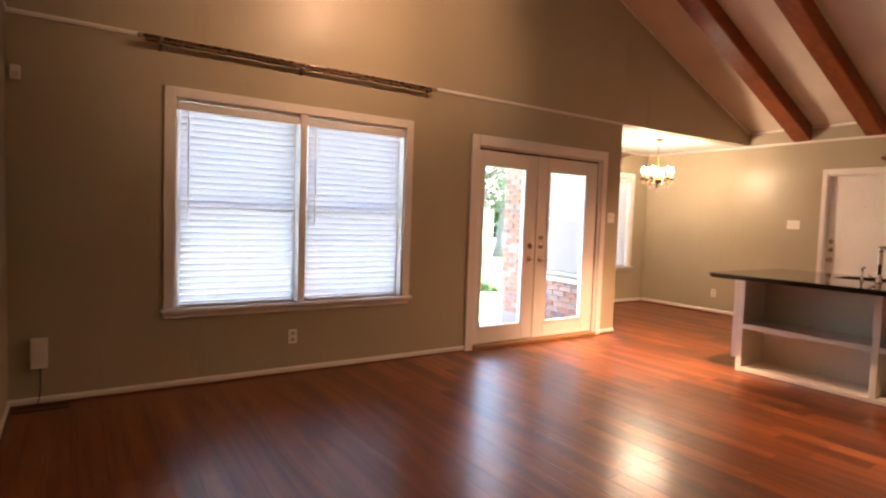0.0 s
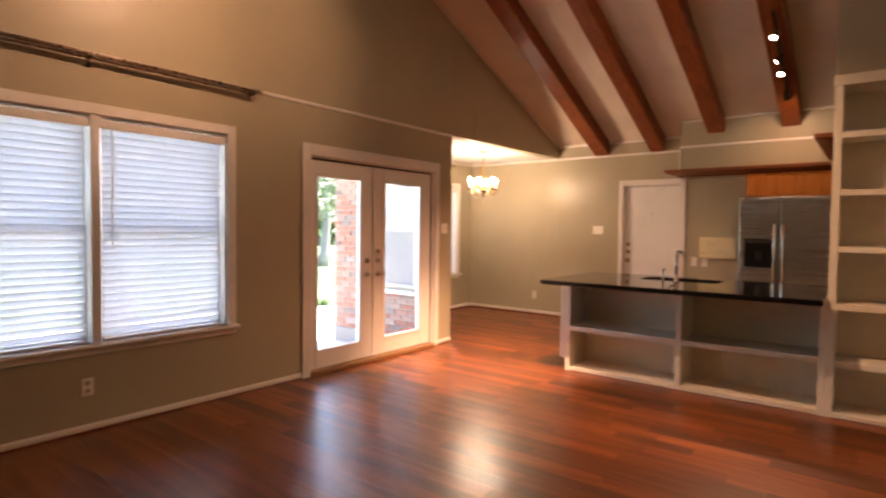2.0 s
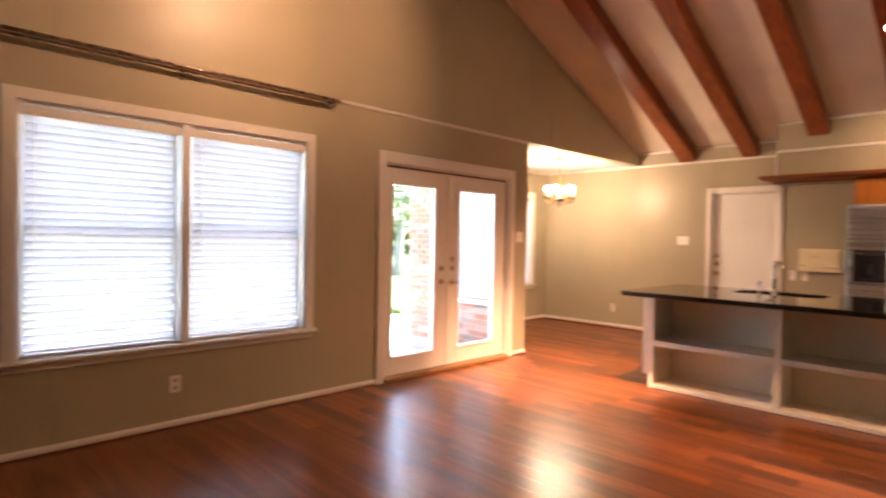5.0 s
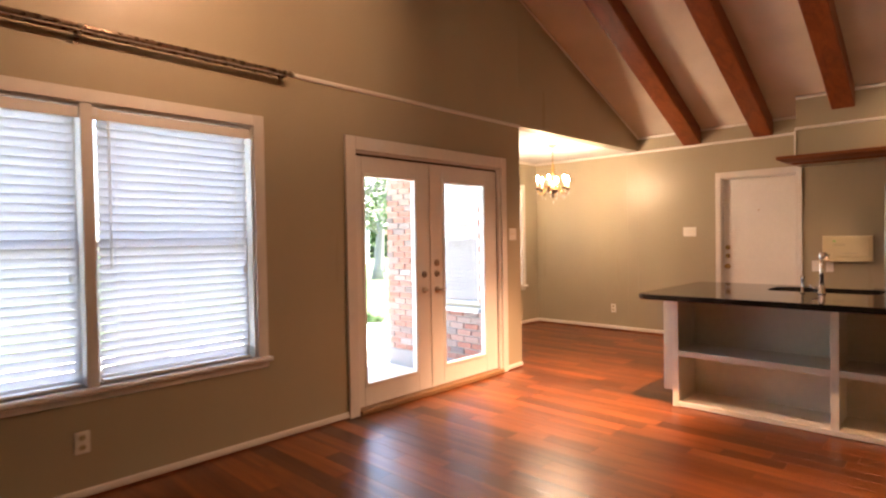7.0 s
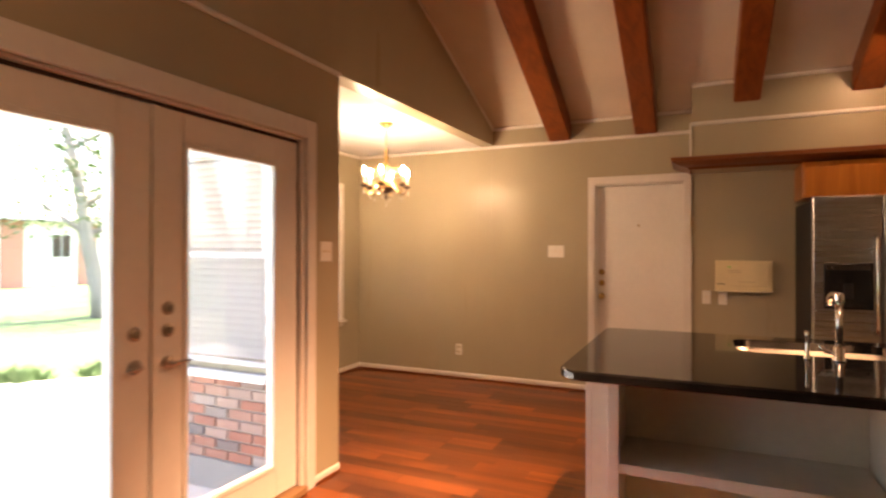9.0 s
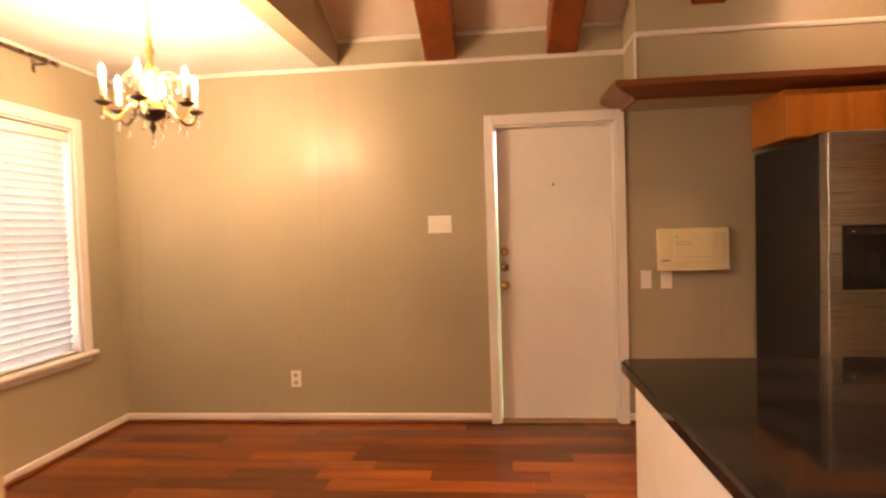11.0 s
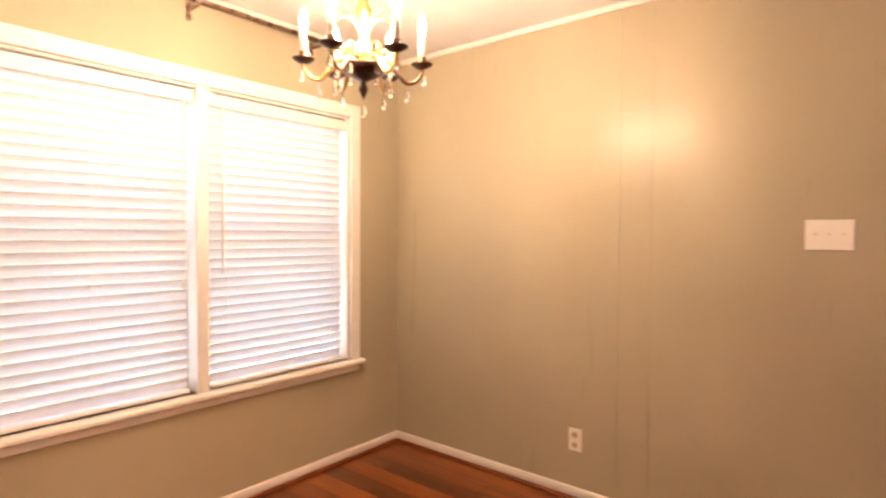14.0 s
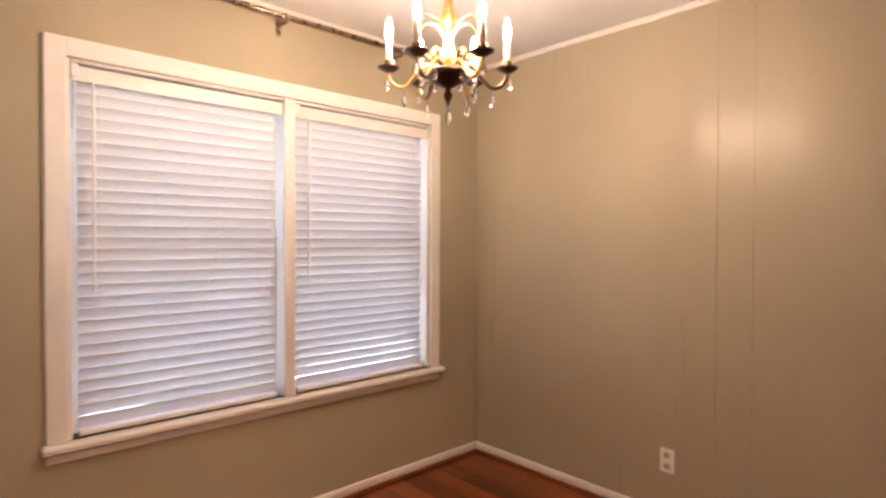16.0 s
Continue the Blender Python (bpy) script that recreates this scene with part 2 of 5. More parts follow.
def mesh_of(bm, name, material, smooth=False):
    bmesh.ops.recalc_face_normals(bm, faces=bm.faces)
    me = bpy.data.meshes.new(name)
    bm.to_mesh(me)
    bm.free()
    me.materials.append(material)
    if smooth:
        me.shade_smooth()
    return me


def thing(name, at, label, category, group="", kind=""):
    ob = new(name)
    ob.empty_display_size = 0.1
    ob.location = at
    ORIGIN[ob] = Vector(at)
    return tagged(ob, label, category, group, kind)


def part(name, bm, material, parent, label="", smooth=False, kind=""):
    """Links bm, given in world metres, as one mesh under a thing or a part."""
    o = ORIGIN[parent]
    bmesh.ops.translate(bm, verts=bm.verts, vec=-o)
    ob = new(name, mesh_of(bm, name, material, smooth))
    ob.parent = parent
    ORIGIN[ob] = o
    return tagged(ob, label, kind=kind)


def solid(name, bm, material, label, category, group="", kind="", smooth=False):
    """One top-level mesh, with its origin at the middle of its base."""
    lo = Vector([min(v.co[k] for v in bm.verts) for k in range(3)])
    hi = Vector([max(v.co[k] for v in bm.verts) for k in range(3)])
    o = Vector(((lo.x + hi.x) / 2, (lo.y + hi.y) / 2, lo.z))
    bmesh.ops.translate(bm, verts=bm.verts, vec=-o)
    ob = new(name, mesh_of(bm, name, material, smooth))
    ob.location = o
    ORIGIN[ob] = o
    return tagged(ob, label, category, group, kind)


def box(lo, hi, bevel=0.0, bm=None, seg=1):
    bm = bm or bmesh.new()
    made = bmesh.ops.create_cube(bm, size=1.0)["verts"]
    for v in made:
        v.co = Vector([lo[k] + (v.co[k] + 0.5) * (hi[k] - lo[k]) for k in range(3)])
    if bevel:
        edges = list({e for v in made for e in v.link_edges})
        bmesh.ops.bevel(bm, geom=edges, offset=bevel, segments=seg, affect="EDGES", profile=0.5)
    return bm


def lathe(profile, at, seg=20, bm=None, turn=None):
    """Spins (radius, height) pairs round the upright axis through at."""
    bm = bm or bmesh.new()
    rows = []
    m = turn or Matrix.Identity(3)
    for r, h in profile:
        rows.append([bm.verts.new(Vector(at) + m @ Vector((r * math.cos(2 * math.pi * k / seg), r * math.sin(2 * math.pi * k / seg), h))) for k in range(seg)])
    for a, b in zip(rows, rows[1:]):
        for k in range(seg):
            bm.faces.new((a[k], a[(k + 1) % seg], b[(k + 1) % seg], b[k]))
    bm.faces.new(rows[0])
    bm.faces.new(rows[-1])
    return bm


def tube(points, radius, seg=10, bm=None):
    """A round bar along points; radius is one number or one for each point."""
    bm = bm or bmesh.new()
    pts = [Vector(p) for p in points]
    radii = radius if isinstance(radius, (list, tuple)) else [radius] * len(pts)
    rows, side = [], None
    for k, p in enumerate(pts):
        d = (pts[min(k + 1, len(pts) - 1)] - pts[max(k - 1, 0)]).normalized()
        if side is None:
            side = d.orthogonal().normalized()
        side = (side - d * side.dot(d)).normalized()
        up = d.cross(side)
        rows.append([bm.verts.new(p + radii[k] * (math.cos(2 * math.pi * j / seg) * side + math.sin(2 * math.pi * j / seg) * up)) for j in range(seg)])
    for a, b in zip(rows, rows[1:]):
        for j in range(seg):
            bm.faces.new((a[j], a[(j + 1) % seg], b[(j + 1) % seg], b[j]))
    bm.faces.new(rows[0])
    bm.faces.new(rows[-1])
    return bm


def prism(outline, lift):
    """A flat outline of 3D points, thickened by the vector lift."""
    bm = bmesh.new()
    a = [bm.verts.new(p) for p in outline]
    b = [bm.verts.new(Vector(p) + Vector(lift)) for p in outline]
    bm.faces.new(a)
    bm.faces.new(b[::-1])
    for k in range(len(a)):
        j = (k + 1) % len(a)
        bm.faces.new((a[k], a[j], b[j], b[k]))
    return bm


def pierced(axis, plane, thick, span, height, holes):
    """A wall slab across axis 0 (x) or 1 (y), from plane to plane + thick, with openings (a0, a1, z0, z1) through it."""
    us = sorted({span[0], span[1], *[h[k] for h in holes for k in (0, 1)]})
    zs = sorted({height[0], height[1], *[h[k] for h in holes for k in (2, 3)]})
    full = {}
    for i in range(len(us) - 1):
        for j in range(len(zs) - 1):
            u, z = (us[i] + us[i + 1]) / 2, (zs[j] + zs[j + 1]) / 2
            full[i, j] = not any(h[0] < u < h[1] and h[2] < z < h[3] for h in holes)
    bm, vs = bmesh.new(), {}

    def vert(i, j, s):
        if (i, j, s) not in vs:
            d = plane + s * thick
            vs[i, j, s] = bm.verts.new((d, us[i], zs[j]) if axis == 0 else (us[i], d, zs[j]))
        return vs[i, j, s]

    for (i, j), there in full.items():
        if not there:
            continue
        for s in (0, 1):
            bm.faces.new([vert(i, j, s), vert(i + 1, j, s), vert(i + 1, j + 1, s), vert(i, j + 1, s)])
        for di, dj, a, b in ((-1, 0, (i, j), (i, j + 1)), (1, 0, (i + 1, j), (i + 1, j + 1)), (0, -1, (i, j), (i + 1, j)), (0, 1, (i, j + 1), (i + 1, j + 1))):
            if not full.get((i + di, j + dj)):
                bm.faces.new([vert(*a, 0), vert(*b, 0), vert(*b, 1), vert(*a, 1)])
    return bm


# ---- the shell of the house ----
YN, YD, XB, XW, YS = 4.86, 6.454, 8.474, -0.02, 0.478
XC, XRIDGE, EAVE, PITCH, FLAT = 5.808, 4.23, 2.70, 0.44, 2.512


def slope(x):
    return EAVE + PITCH * ((XB - x) if x > XRIDGE else (x - XW))


LIV_WIN = (0.940, 2.839, 0.592, 2.114)
FR_DOOR = (3.665, 5.475, 0.0, 2.045)
DIN_WIN = (6.222, 8.056, 0.619, 2.080)
WEST_WIN = (5.315, 6.24, 0.62, 2.095)
BACK_DOOR = (2.905, 3.715, 0.0, 2.045)

solid("wall_north", pierced(1, YN, 0.14, (XW, XC), (0.0, FLAT), [LIV_WIN, FR_DOOR]), WALL, "greige painted panelling wall with window and french doors", "wall", kind="structure")
RIDGE_Z = slope(XRIDGE)
gable = prism([(XW, YN, FLAT), (XC, YN, FLAT), (XC, YN, slope(XC) + 0.02), (XRIDGE, YN, RIDGE_Z + 0.02), (XW, YN, EAVE + 0.02)], (0, 0.14, 0))
solid("wall_gable", gable, WALL, "greige painted gable wall up to the ridge", "wall", kind="structure")
header = bmesh.new()
hv = [header.verts.new(p) for p in ((XC, YN, FLAT), (XB, 4.772, FLAT), (XB, 4.772, EAVE + 0.02), (XC, YN, slope(XC) + 0.02), (XC, YN + 0.14, FLAT), (XB, 4.912, FLAT), (XB, 4.912, EAVE + 0.02), (XC, YN + 0.14, slope(XC) + 0.02))]
for f4 in ((0, 1, 2, 3), (4, 5, 6, 7), (0, 1, 5, 4), (1, 2, 6, 5), (2, 3, 7, 6), (3, 0, 4, 7)):
    header.faces.new([hv[k] for k in f4])
solid("wall_header", header, WALL, "greige gable header over the dining nook", "wall", kind="structure")
solid("wall_east", pierced(0, XB, 0.16, (YS - 0.12, YD + 0.14), (0.0, EAVE + 0.02), [BACK_DOOR]), WALL, "greige painted wall with a white door", "wall", kind="structure")
solid("wall_west", box((XW - 0.12, -2.2, 0.0), (XW, YN + 0.14, EAVE + 0.02)), WALL, "greige painted end wall", "wall", kind="structure")
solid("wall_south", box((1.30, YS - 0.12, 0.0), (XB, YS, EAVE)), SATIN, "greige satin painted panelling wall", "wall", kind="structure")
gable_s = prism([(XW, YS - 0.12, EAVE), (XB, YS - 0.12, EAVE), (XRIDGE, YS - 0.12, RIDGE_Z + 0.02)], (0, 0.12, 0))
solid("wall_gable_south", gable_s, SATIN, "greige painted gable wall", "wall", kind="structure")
solid("wall_nook_north", pierced(1, YD, 0.14, (5.67, XB), (0.0, 2.66), [DIN_WIN]), WALL, "greige painted dining nook wall with a double window", "wall", kind="structure")
solid("wall_nook_west", pierced(0, 5.70, 0.10, (YN + 0.14, YD), (0.0, 2.66), [WEST_WIN]), WALL, "greige painted dining nook side wall", "wall", kind="structure")
solid("wall_hall_east", box((1.30, -2.2, 0.0), (1.42, YS - 0.12, EAVE)), WALL, "greige painted hallway wall", "wall", kind="structure")
solid("wall_hall_south", box((XW, -2.32, 0.0), (1.42, -2.2, EAVE)), WALL, "greige painted hallway end wall", "wall", kind="structure")
solid("wall_bookcase", box((5.467, YS, 2.556), (5.62, 1.03, slope(5.467) + 0.0)), WALL, "greige painted wall above the built-in bookcase", "wall", kind="structure")
soff = prism([(8.14, YS, 2.10), (8.14, YS, slope(8.14)), (XB, YS, EAVE), (XB, YS, 2.10)], (0, 2.842 - YS, 0))
solid("soffit", soff, WALL, "greige boxed soffit over the kitchen cabinets", "soffit", kind="structure")

for nm, xa, xb in (("ceiling_east", XRIDGE, XB + 0.16), ("ceiling_west", XW - 0.12, XRIDGE)):
    za, zb = slope(xa), slope(xb) if xb < XB else EAVE - PITCH * 0.16
    if xa < XW:
        za = EAVE - PITCH * 0.12
    solid(nm, prism([(xa, YS - 0.12, za), (xb, YS - 0.12, zb), (xb, YS - 0.12, zb + 0.1), (xa, YS - 0.12, za + 0.1)], (0, YN + 0.14 - YS + 0.12, 0)), CEIL, "cream painted sloping ceiling between dark beams", "ceiling", kind="structure")
solid("ceiling_nook", box((5.67, 4.90, FLAT + 0.001), (XB, YD + 0.14, 2.66)), CEIL_WHITE, "white flat ceiling of the dining nook", "ceiling", kind="structure")
solid("ceiling_hall", box((XW - 0.12, -2.32, EAVE), (1.42, YS - 0.12, EAVE + 0.1)), CEIL_WHITE, "white flat hallway ceiling", "ceiling", kind="structure")

floor = solid("floor", box((XW - 0.1, -2.3, -0.16), (XB + 0.1, YN + 0.10, -0.019)), UNDER, "reddish cherry hardwood plank floor with a satin gloss", "floor", kind="structure")

solid("floor_nook", box((5.72, YN + 0.10, -0.16), (XB + 0.1, YD + 0.1, -0.019)), UNDER, "reddish cherry hardwood floor of the dining nook", "floor", kind="structure")


def mould(name, pts, up, out, size, label):
    """A small moulding: a bar along pts with a rounded front; up and out are its height and projection."""
    bm = bmesh.new()
    u, o = Vector(up), Vector(out)
    h, d = size
    prof = [(0, 0), (0, 0.55), (0.15, 0.85), (0.5, 1.0), (0.85, 0.8), (1, 0.35), (1, 0)]
    rows = [[bm.verts.new(Vector(p) + u * (a * h) + o * (b * d)) for a, b in prof] for p in pts]
    for a, b in zip(rows, rows[1:]):
        for k in range(len(prof)):
            j = (k + 1) % len(prof)
            bm.faces.new((a[k], a[j], b[j], b[k]))
    bm.faces.new(rows[0])
    bm.faces.new(rows[-1])
    return solid(name, bm, TRIM, label, "trim", kind="structure")


Z, SOUTH, WESTW, EASTW, NORTH = (0, 0, 1), (0, -1, 0), (-1, 0, 0), (1, 0, 0), (0, 1, 0)
BASE = "white painted baseboard"
SHOE = "reddish-brown wooden shoe moulding along the baseboard"
for p, q, out, low in [
    ((XW, YN), (3.570, YN), SOUTH, 0.012), ((5.552, YN), (XC, YN), SOUTH, 0.012),
    ((5.800, YN + 0.14), (5.800, YD), EASTW, 0.023), ((5.80, YD), (XB, YD), SOUTH, 0.023),
    ((XB, YD), (XB, 3.777), WESTW, 0.023), ((XB, 2.843), (XB, YS), WESTW, 0.023),
    ((1.30, YS), (5.46, YS), NORTH, 0.012), ((XW, YN), (XW, -2.2), EASTW, 0.012)]:
    mould("baseboard", [(*p, low), (*q, low)], Z, out, (0.048 if low > 0.02 else 0.042, 0.013), BASE)
    shoe = mould("shoe_moulding", [(*p, 0.0), (*q, 0.0)], Z, out, (low, 0.019 if low > 0.02 else 0.011), SHOE)
    shoe.data.materials[0] = CROWN
CR = "narrow white picture-rail moulding"
for p, q, up, out in [
    ((XW, YN, 2.492), (XC, YN, 2.492), Z, SOUTH), ((XB, YD, 2.478), (XB, 2.842, 2.478), Z, WESTW),
    ((5.79, YD, 2.478), (XB, YD, 2.478), Z, SOUTH), ((5.800, YN + 0.14, 2.478), (5.800, YD, 2.478), Z, EASTW),
    ((XB, 4.77, EAVE - 0.035), (XB, 2.842, EAVE - 0.035), Z, WESTW),
    ((8.14, 2.842, 2.475), (8.14, YS, 2.475), Z, WESTW), ((8.14, 2.842, slope(8.14) - 0.04), (8.14, YS, slope(8.14) - 0.04), Z, WESTW),
    ((8.14, 2.842, 2.475), (XB, 2.842, 2.475), Z, NORTH),
    ((1.30, YS, 2.492), (5.46, YS, 2.492), Z, NORTH), ((XW, YN, 2.492), (XW, YS, 2.492), Z, EASTW),
    ((XRIDGE, YN, RIDGE_Z - 0.04), (XC, YN, slope(XC) - 0.04), Z, SOUTH), ((XC, YN, slope(XC) - 0.04), (XB, 4.772, EAVE - 0.04), Z, SOUTH),
    ((XW, YN, EAVE - 0.04), (XRIDGE, YN, RIDGE_Z - 0.04), Z, SOUTH)]:
    mould("trim", [p, q], up, out, (0.032, 0.016), CR)


solid("trim", box((8.126, 2.843, 2.19), (8.142, 2.858, 2.474), 0.003), TRIM, "slim white corner trim on the soffit", "trim", kind="structure")
for y in (4.792, 4.945):
    solid("panel_seam", box((XB - 0.0022, y - 0.0016, 0.08), (XB + 0.001, y + 0.0016, 2.477)), WALL, "thin raised seam between wall panels", "trim", kind="structure")

# ---- beams ----
def beam(y0, y1, x_end):
    bm = bmesh.new()
    n = 14
    rows = []
    rnd = random.Random(int(y0 * 100))
    for k in range(n + 1):
        x = XRIDGE + (x_end - XRIDGE) * k / n
        top = slope(x)
        w = rnd.uniform(-0.003, 0.003)
        rows.append([bm.verts.new((x, yy, zz)) for yy, zz in ((y0 + w, top), (y0 + w, top - 0.190), (y0 + 0.010, top - 0.202), (y1 - 0.010, top - 0.202), (y1 + w, top - 0.190), (y1 + w, top))])
    for a, b in zip(rows, rows[1:]):
        for k in range(6):
            j = (k + 1) % 6
            bm.faces.new((a[k], a[j], b[j], b[k]))
    bm.faces.new(rows[0])
    bm.faces.new(rows[-1])
    return solid("ceiling_beam", bm, BEAM, "dark reddish-brown stained wooden ceiling beam", "beam", "beams under the sloping ceiling")


for y0, y1, xe in ((3.945, 4.165, XB), (3.14, 3.342, XB), (2.316, 2.518, 8.14), (1.498, 1.702, 8.14)):
    beam(y0, y1, xe)


# ---- windows ----
def window(name, at, holes, axis, plane, inward, label, casing=0.072, outside=0.14, screens=False):
    """A double-hung window in a wall: casing, stool, apron, sashes and panes. u runs along the wall, d from the wall into the room."""
    u0, u1, z0, z1 = holes
    w = thing(name, at, label, "window", kind="structure")

    def bx(a, b, za, zb, d0, d1, bevel=0.003):
        lo = [0, 0, za]
        hi = [0, 0, zb]
        lo[1 - axis], hi[1 - axis] = a, b
        e0, e1 = sorted((plane + inward * d0, plane + inward * d1))
        lo[axis], hi[axis] = e0, e1
        return box(lo, hi, bevel)

    part("casing", bx(u0 - casing, u0, z0, z1 + casing, 0, 0.02), TRIM, w)
    part("casing", bx(u1, u1 + casing, z0, z1 + casing, 0, 0.02), TRIM, w)
    part("casing", bx(u0, u1, z1, z1 + casing, 0, 0.0195), TRIM, w)
    part("stool", bx(u0 - casing - 0.017, u1 + casing + 0.017, z0 - 0.03, z0, -0.05, 0.058, 0.008), TRIM, w)
    part("apron", bx(u0 - casing, u1 + casing, z0 - 0.074, z0 - 0.031, 0, 0.016), TRIM, w)
    part("jamb", bx(u0, u0 + 0.014, z0, z1, -outside + 0.01, -0.001), TRIM, w)
    part("jamb", bx(u1 - 0.014, u1, z0, z1, -outside + 0.01, -0.001), TRIM, w)
    part("head", bx(u0 + 0.015, u1 - 0.015, z1 - 0.014, z1, -outside + 0.01, -0.001), TRIM, w)
    two = u1 - u0 > 1.3
    mid = (u0 + u1) / 2
    bays = [(u0 + 0.015, mid - 0.03), (mid + 0.03, u1 - 0.015)] if two else [(u0 + 0.015, u1 - 0.015)]
    if two:
        part("mullion", bx(mid - 0.029, mid + 0.029, z0 + 0.001, z1 - 0.001, -outside + 0.012, 0.012), TRIM, w)
    zm = (z0 + z1) / 2 + 0.02
    for a, b in bays:
        for lo, hi, d in ((z0 + 0.002, zm, -0.092), (zm - 0.03, z1 - 0.016, -0.118)):
            fr = part("sash", bx(a, a + 0.035, lo, hi, d - 0.011, d + 0.011), ALUMINIUM, w)
            part("sash", bx(b - 0.035, b, lo, hi, d - 0.011, d + 0.011), ALUMINIUM, w)
            part("rail", bx(a + 0.0355, b - 0.0355, lo, lo + 0.035, d - 0.0105, d + 0.0105), ALUMINIUM, w)
            part("rail", bx(a + 0.0355, b - 0.0355, hi - 0.035, hi, d - 0.0105, d + 0.0105), ALUMINIUM, w)
            p = part("pane", bx(a + 0.034, b - 0.034, lo + 0.034, hi - 0.034, d - 0.002, d + 0.002, 0), GLASS, w, "clear window glass")
            p.visible_shadow = False
        if screens:
            part("insect_screen", bx(a + 0.01, b - 0.01, z0 + 0.01, zm, -outside + 0.006, -outside + 0.008, 0), SCREEN, w, "grey mesh insect screen")
    return w, bays


def slat_mesh(length, axis, mat, curve=0.004, width=0.05, thick=0.0028):
    """One slightly crowned blind slat, lying flat, along x (axis 1) or y (axis 0)."""
    bm = bmesh.new()
    prof = [(-0.5, 0.0), (-0.25, 0.75), (0.0, 1.0), (0.25, 0.75), (0.5, 0.0)]
    rows = []
    for s in (-0.5, 0.5):
        top = [(p * width, c * curve + thick) for p, c in prof]
        low = [(p * width, c * curve) for p, c in prof[::-1]]
        row = []
        for d, h in top + low:
            row.append(bm.verts.new((s * length, d, h) if axis == 1 else (d, s * length, h)))
        rows.append(row)
    n = len(rows[0])
    for k in range(n):
        j = (k + 1) % n
        bm.faces.new((rows[0][k], rows[0][j], rows[1][j], rows[1][k]))
    bm.faces.new(rows[0])
    bm.faces.new(rows[1])
    return mesh_of(bm, "slat", mat)


def blind(u0, u1, z0, z1, axis, plane, inward, tilt, label, mat=SLAT, wand=1.0, pitch=0.0468, valance=0.07):
    """A faux-wood slatted blind in one bay: valance, slats, ladder tapes, bottom rail, wand and cord."""
    c = plane - inward * 0.038
    at = [0, 0, z1]
    at[axis], at[1 - axis] = c, (u0 + u1) / 2
    b = thing("window_blind", tuple(at), label, "blind", "slatted window blinds")

    def bx(a, e, za, zb, d0, d1, bevel=0.002):
        lo, hi = [0, 0, za], [0, 0, zb]
        lo[1 - axis], hi[1 - axis] = a, e
        lo[axis], hi[axis] = sorted((c + inward * d0, c + inward * d1))
        return box(lo, hi, bevel)

    part("valance", bx(u0 + 0.003, u1 - 0.003, z1 - valance, z1 - 0.010, 0.026, 0.036, 0.003), TRIM, b)
    part("headrail", bx(u0 + 0.006, u1 - 0.006, z1 - 0.055, z1 - 0.012, -0.028, 0.024), TRIM, b)
    part("end_bracket", bx(u0 + 0.001, u0 + 0.028, z1 - 0.052, z1 - 0.003, 0.0365, 0.041, 0.002), ALUMINIUM, b, "clear plastic end bracket")
    length = u1 - u0 - 0.050
    me = slat_mesh(length, axis, mat, width=0.055)
    z = z1 - valance - 0.012
    rnd = random.Random(int(u0 * 1000))
    while z > z0 + 0.042:
        s = new("slat", me)
        s.parent = b
        s.location = (0, 0, z - at[2])
        a = radians(tilt + rnd.uniform(-1.5, 1.5))
        if axis == 1:
            s.rotation_euler = (a * -inward, 0, radians(rnd.uniform(-0.05, 0.05)))
        else:
            s.rotation_euler = (0, a * inward, 0)
        z -= pitch
    part("bottom_rail", bx(u0 + 0.024, u1 - 0.024, z0 + 0.003, z0 + 0.022, -0.025, 0.025, 0.004), TRIM, b)
    for f in (0.12, 0.5, 0.88):
        u = u0 + (u1 - u0) * f
        for d in (-0.026, 0.0265):
            part("ladder_cord", bx(u - 0.0012, u + 0.0012, z0 + 0.03, z1 - 0.05, d - 0.0006, d + 0.0006, 0), PLATE, b)
    uw = u0 + 0.075
    p = [0, 0, 0]
    p[axis], p[1 - axis] = c + inward * 0.045, uw
    part("tilt_wand", tube([(p[0], p[1], z1 - 0.06), (p[0], p[1], z1 - 0.06 - wand * 0.82)], 0.0045, 6), PLATE, b)
    uc = u1 - 0.06
    p[1 - axis] = uc
    cord = tube([(p[0], p[1], z1 - 0.06), (p[0], p[1], z1 - 0.90)], 0.0014, 5)
    lathe([(0.002, 0.0), (0.009, -0.012), (0.008, -0.035), (0.003, -0.04)], (p[0], p[1], z1 - 0.90), 8, cord)
    part("pull_cord", cord, PLATE, b)
    return b


w1, bays1 = window("window_1", (1.89, YN, 0.6), LIV_WIN, 1, YN, -1, "white-cased double window with slatted blinds, daylight behind")
for a, b in bays1:
    blind(a, b, LIV_WIN[2], LIV_WIN[3] - 0.015, 1, YN, -1, -56, "white slatted blind tilted half open in the living room window", THIN_SLAT)
w2, bays2 = window("window_2", (7.13, YD, 0.645), DIN_WIN, 1, YD, -1, "white-cased double window in the dining nook")
for a, b in bays2:
    blind(a, b, DIN_WIN[2], DIN_WIN[3] - 0.015, 1, YD, -1, -64.5, "white slatted blind tilted nearly closed in the dining window", FIRM_SLAT)
w3, bays3 = window("window_3", (5.80, 5.778, 0.62), WEST_WIN, 0, 5.800, 1, "white-cased single window in the side of the nook", screens=True)
for a, b in bays3:
    blind(a, b, WEST_WIN[2], WEST_WIN[3] - 0.015, 0, 5.800, 1, -60, "white slatted blind nearly closed in the nook side window")


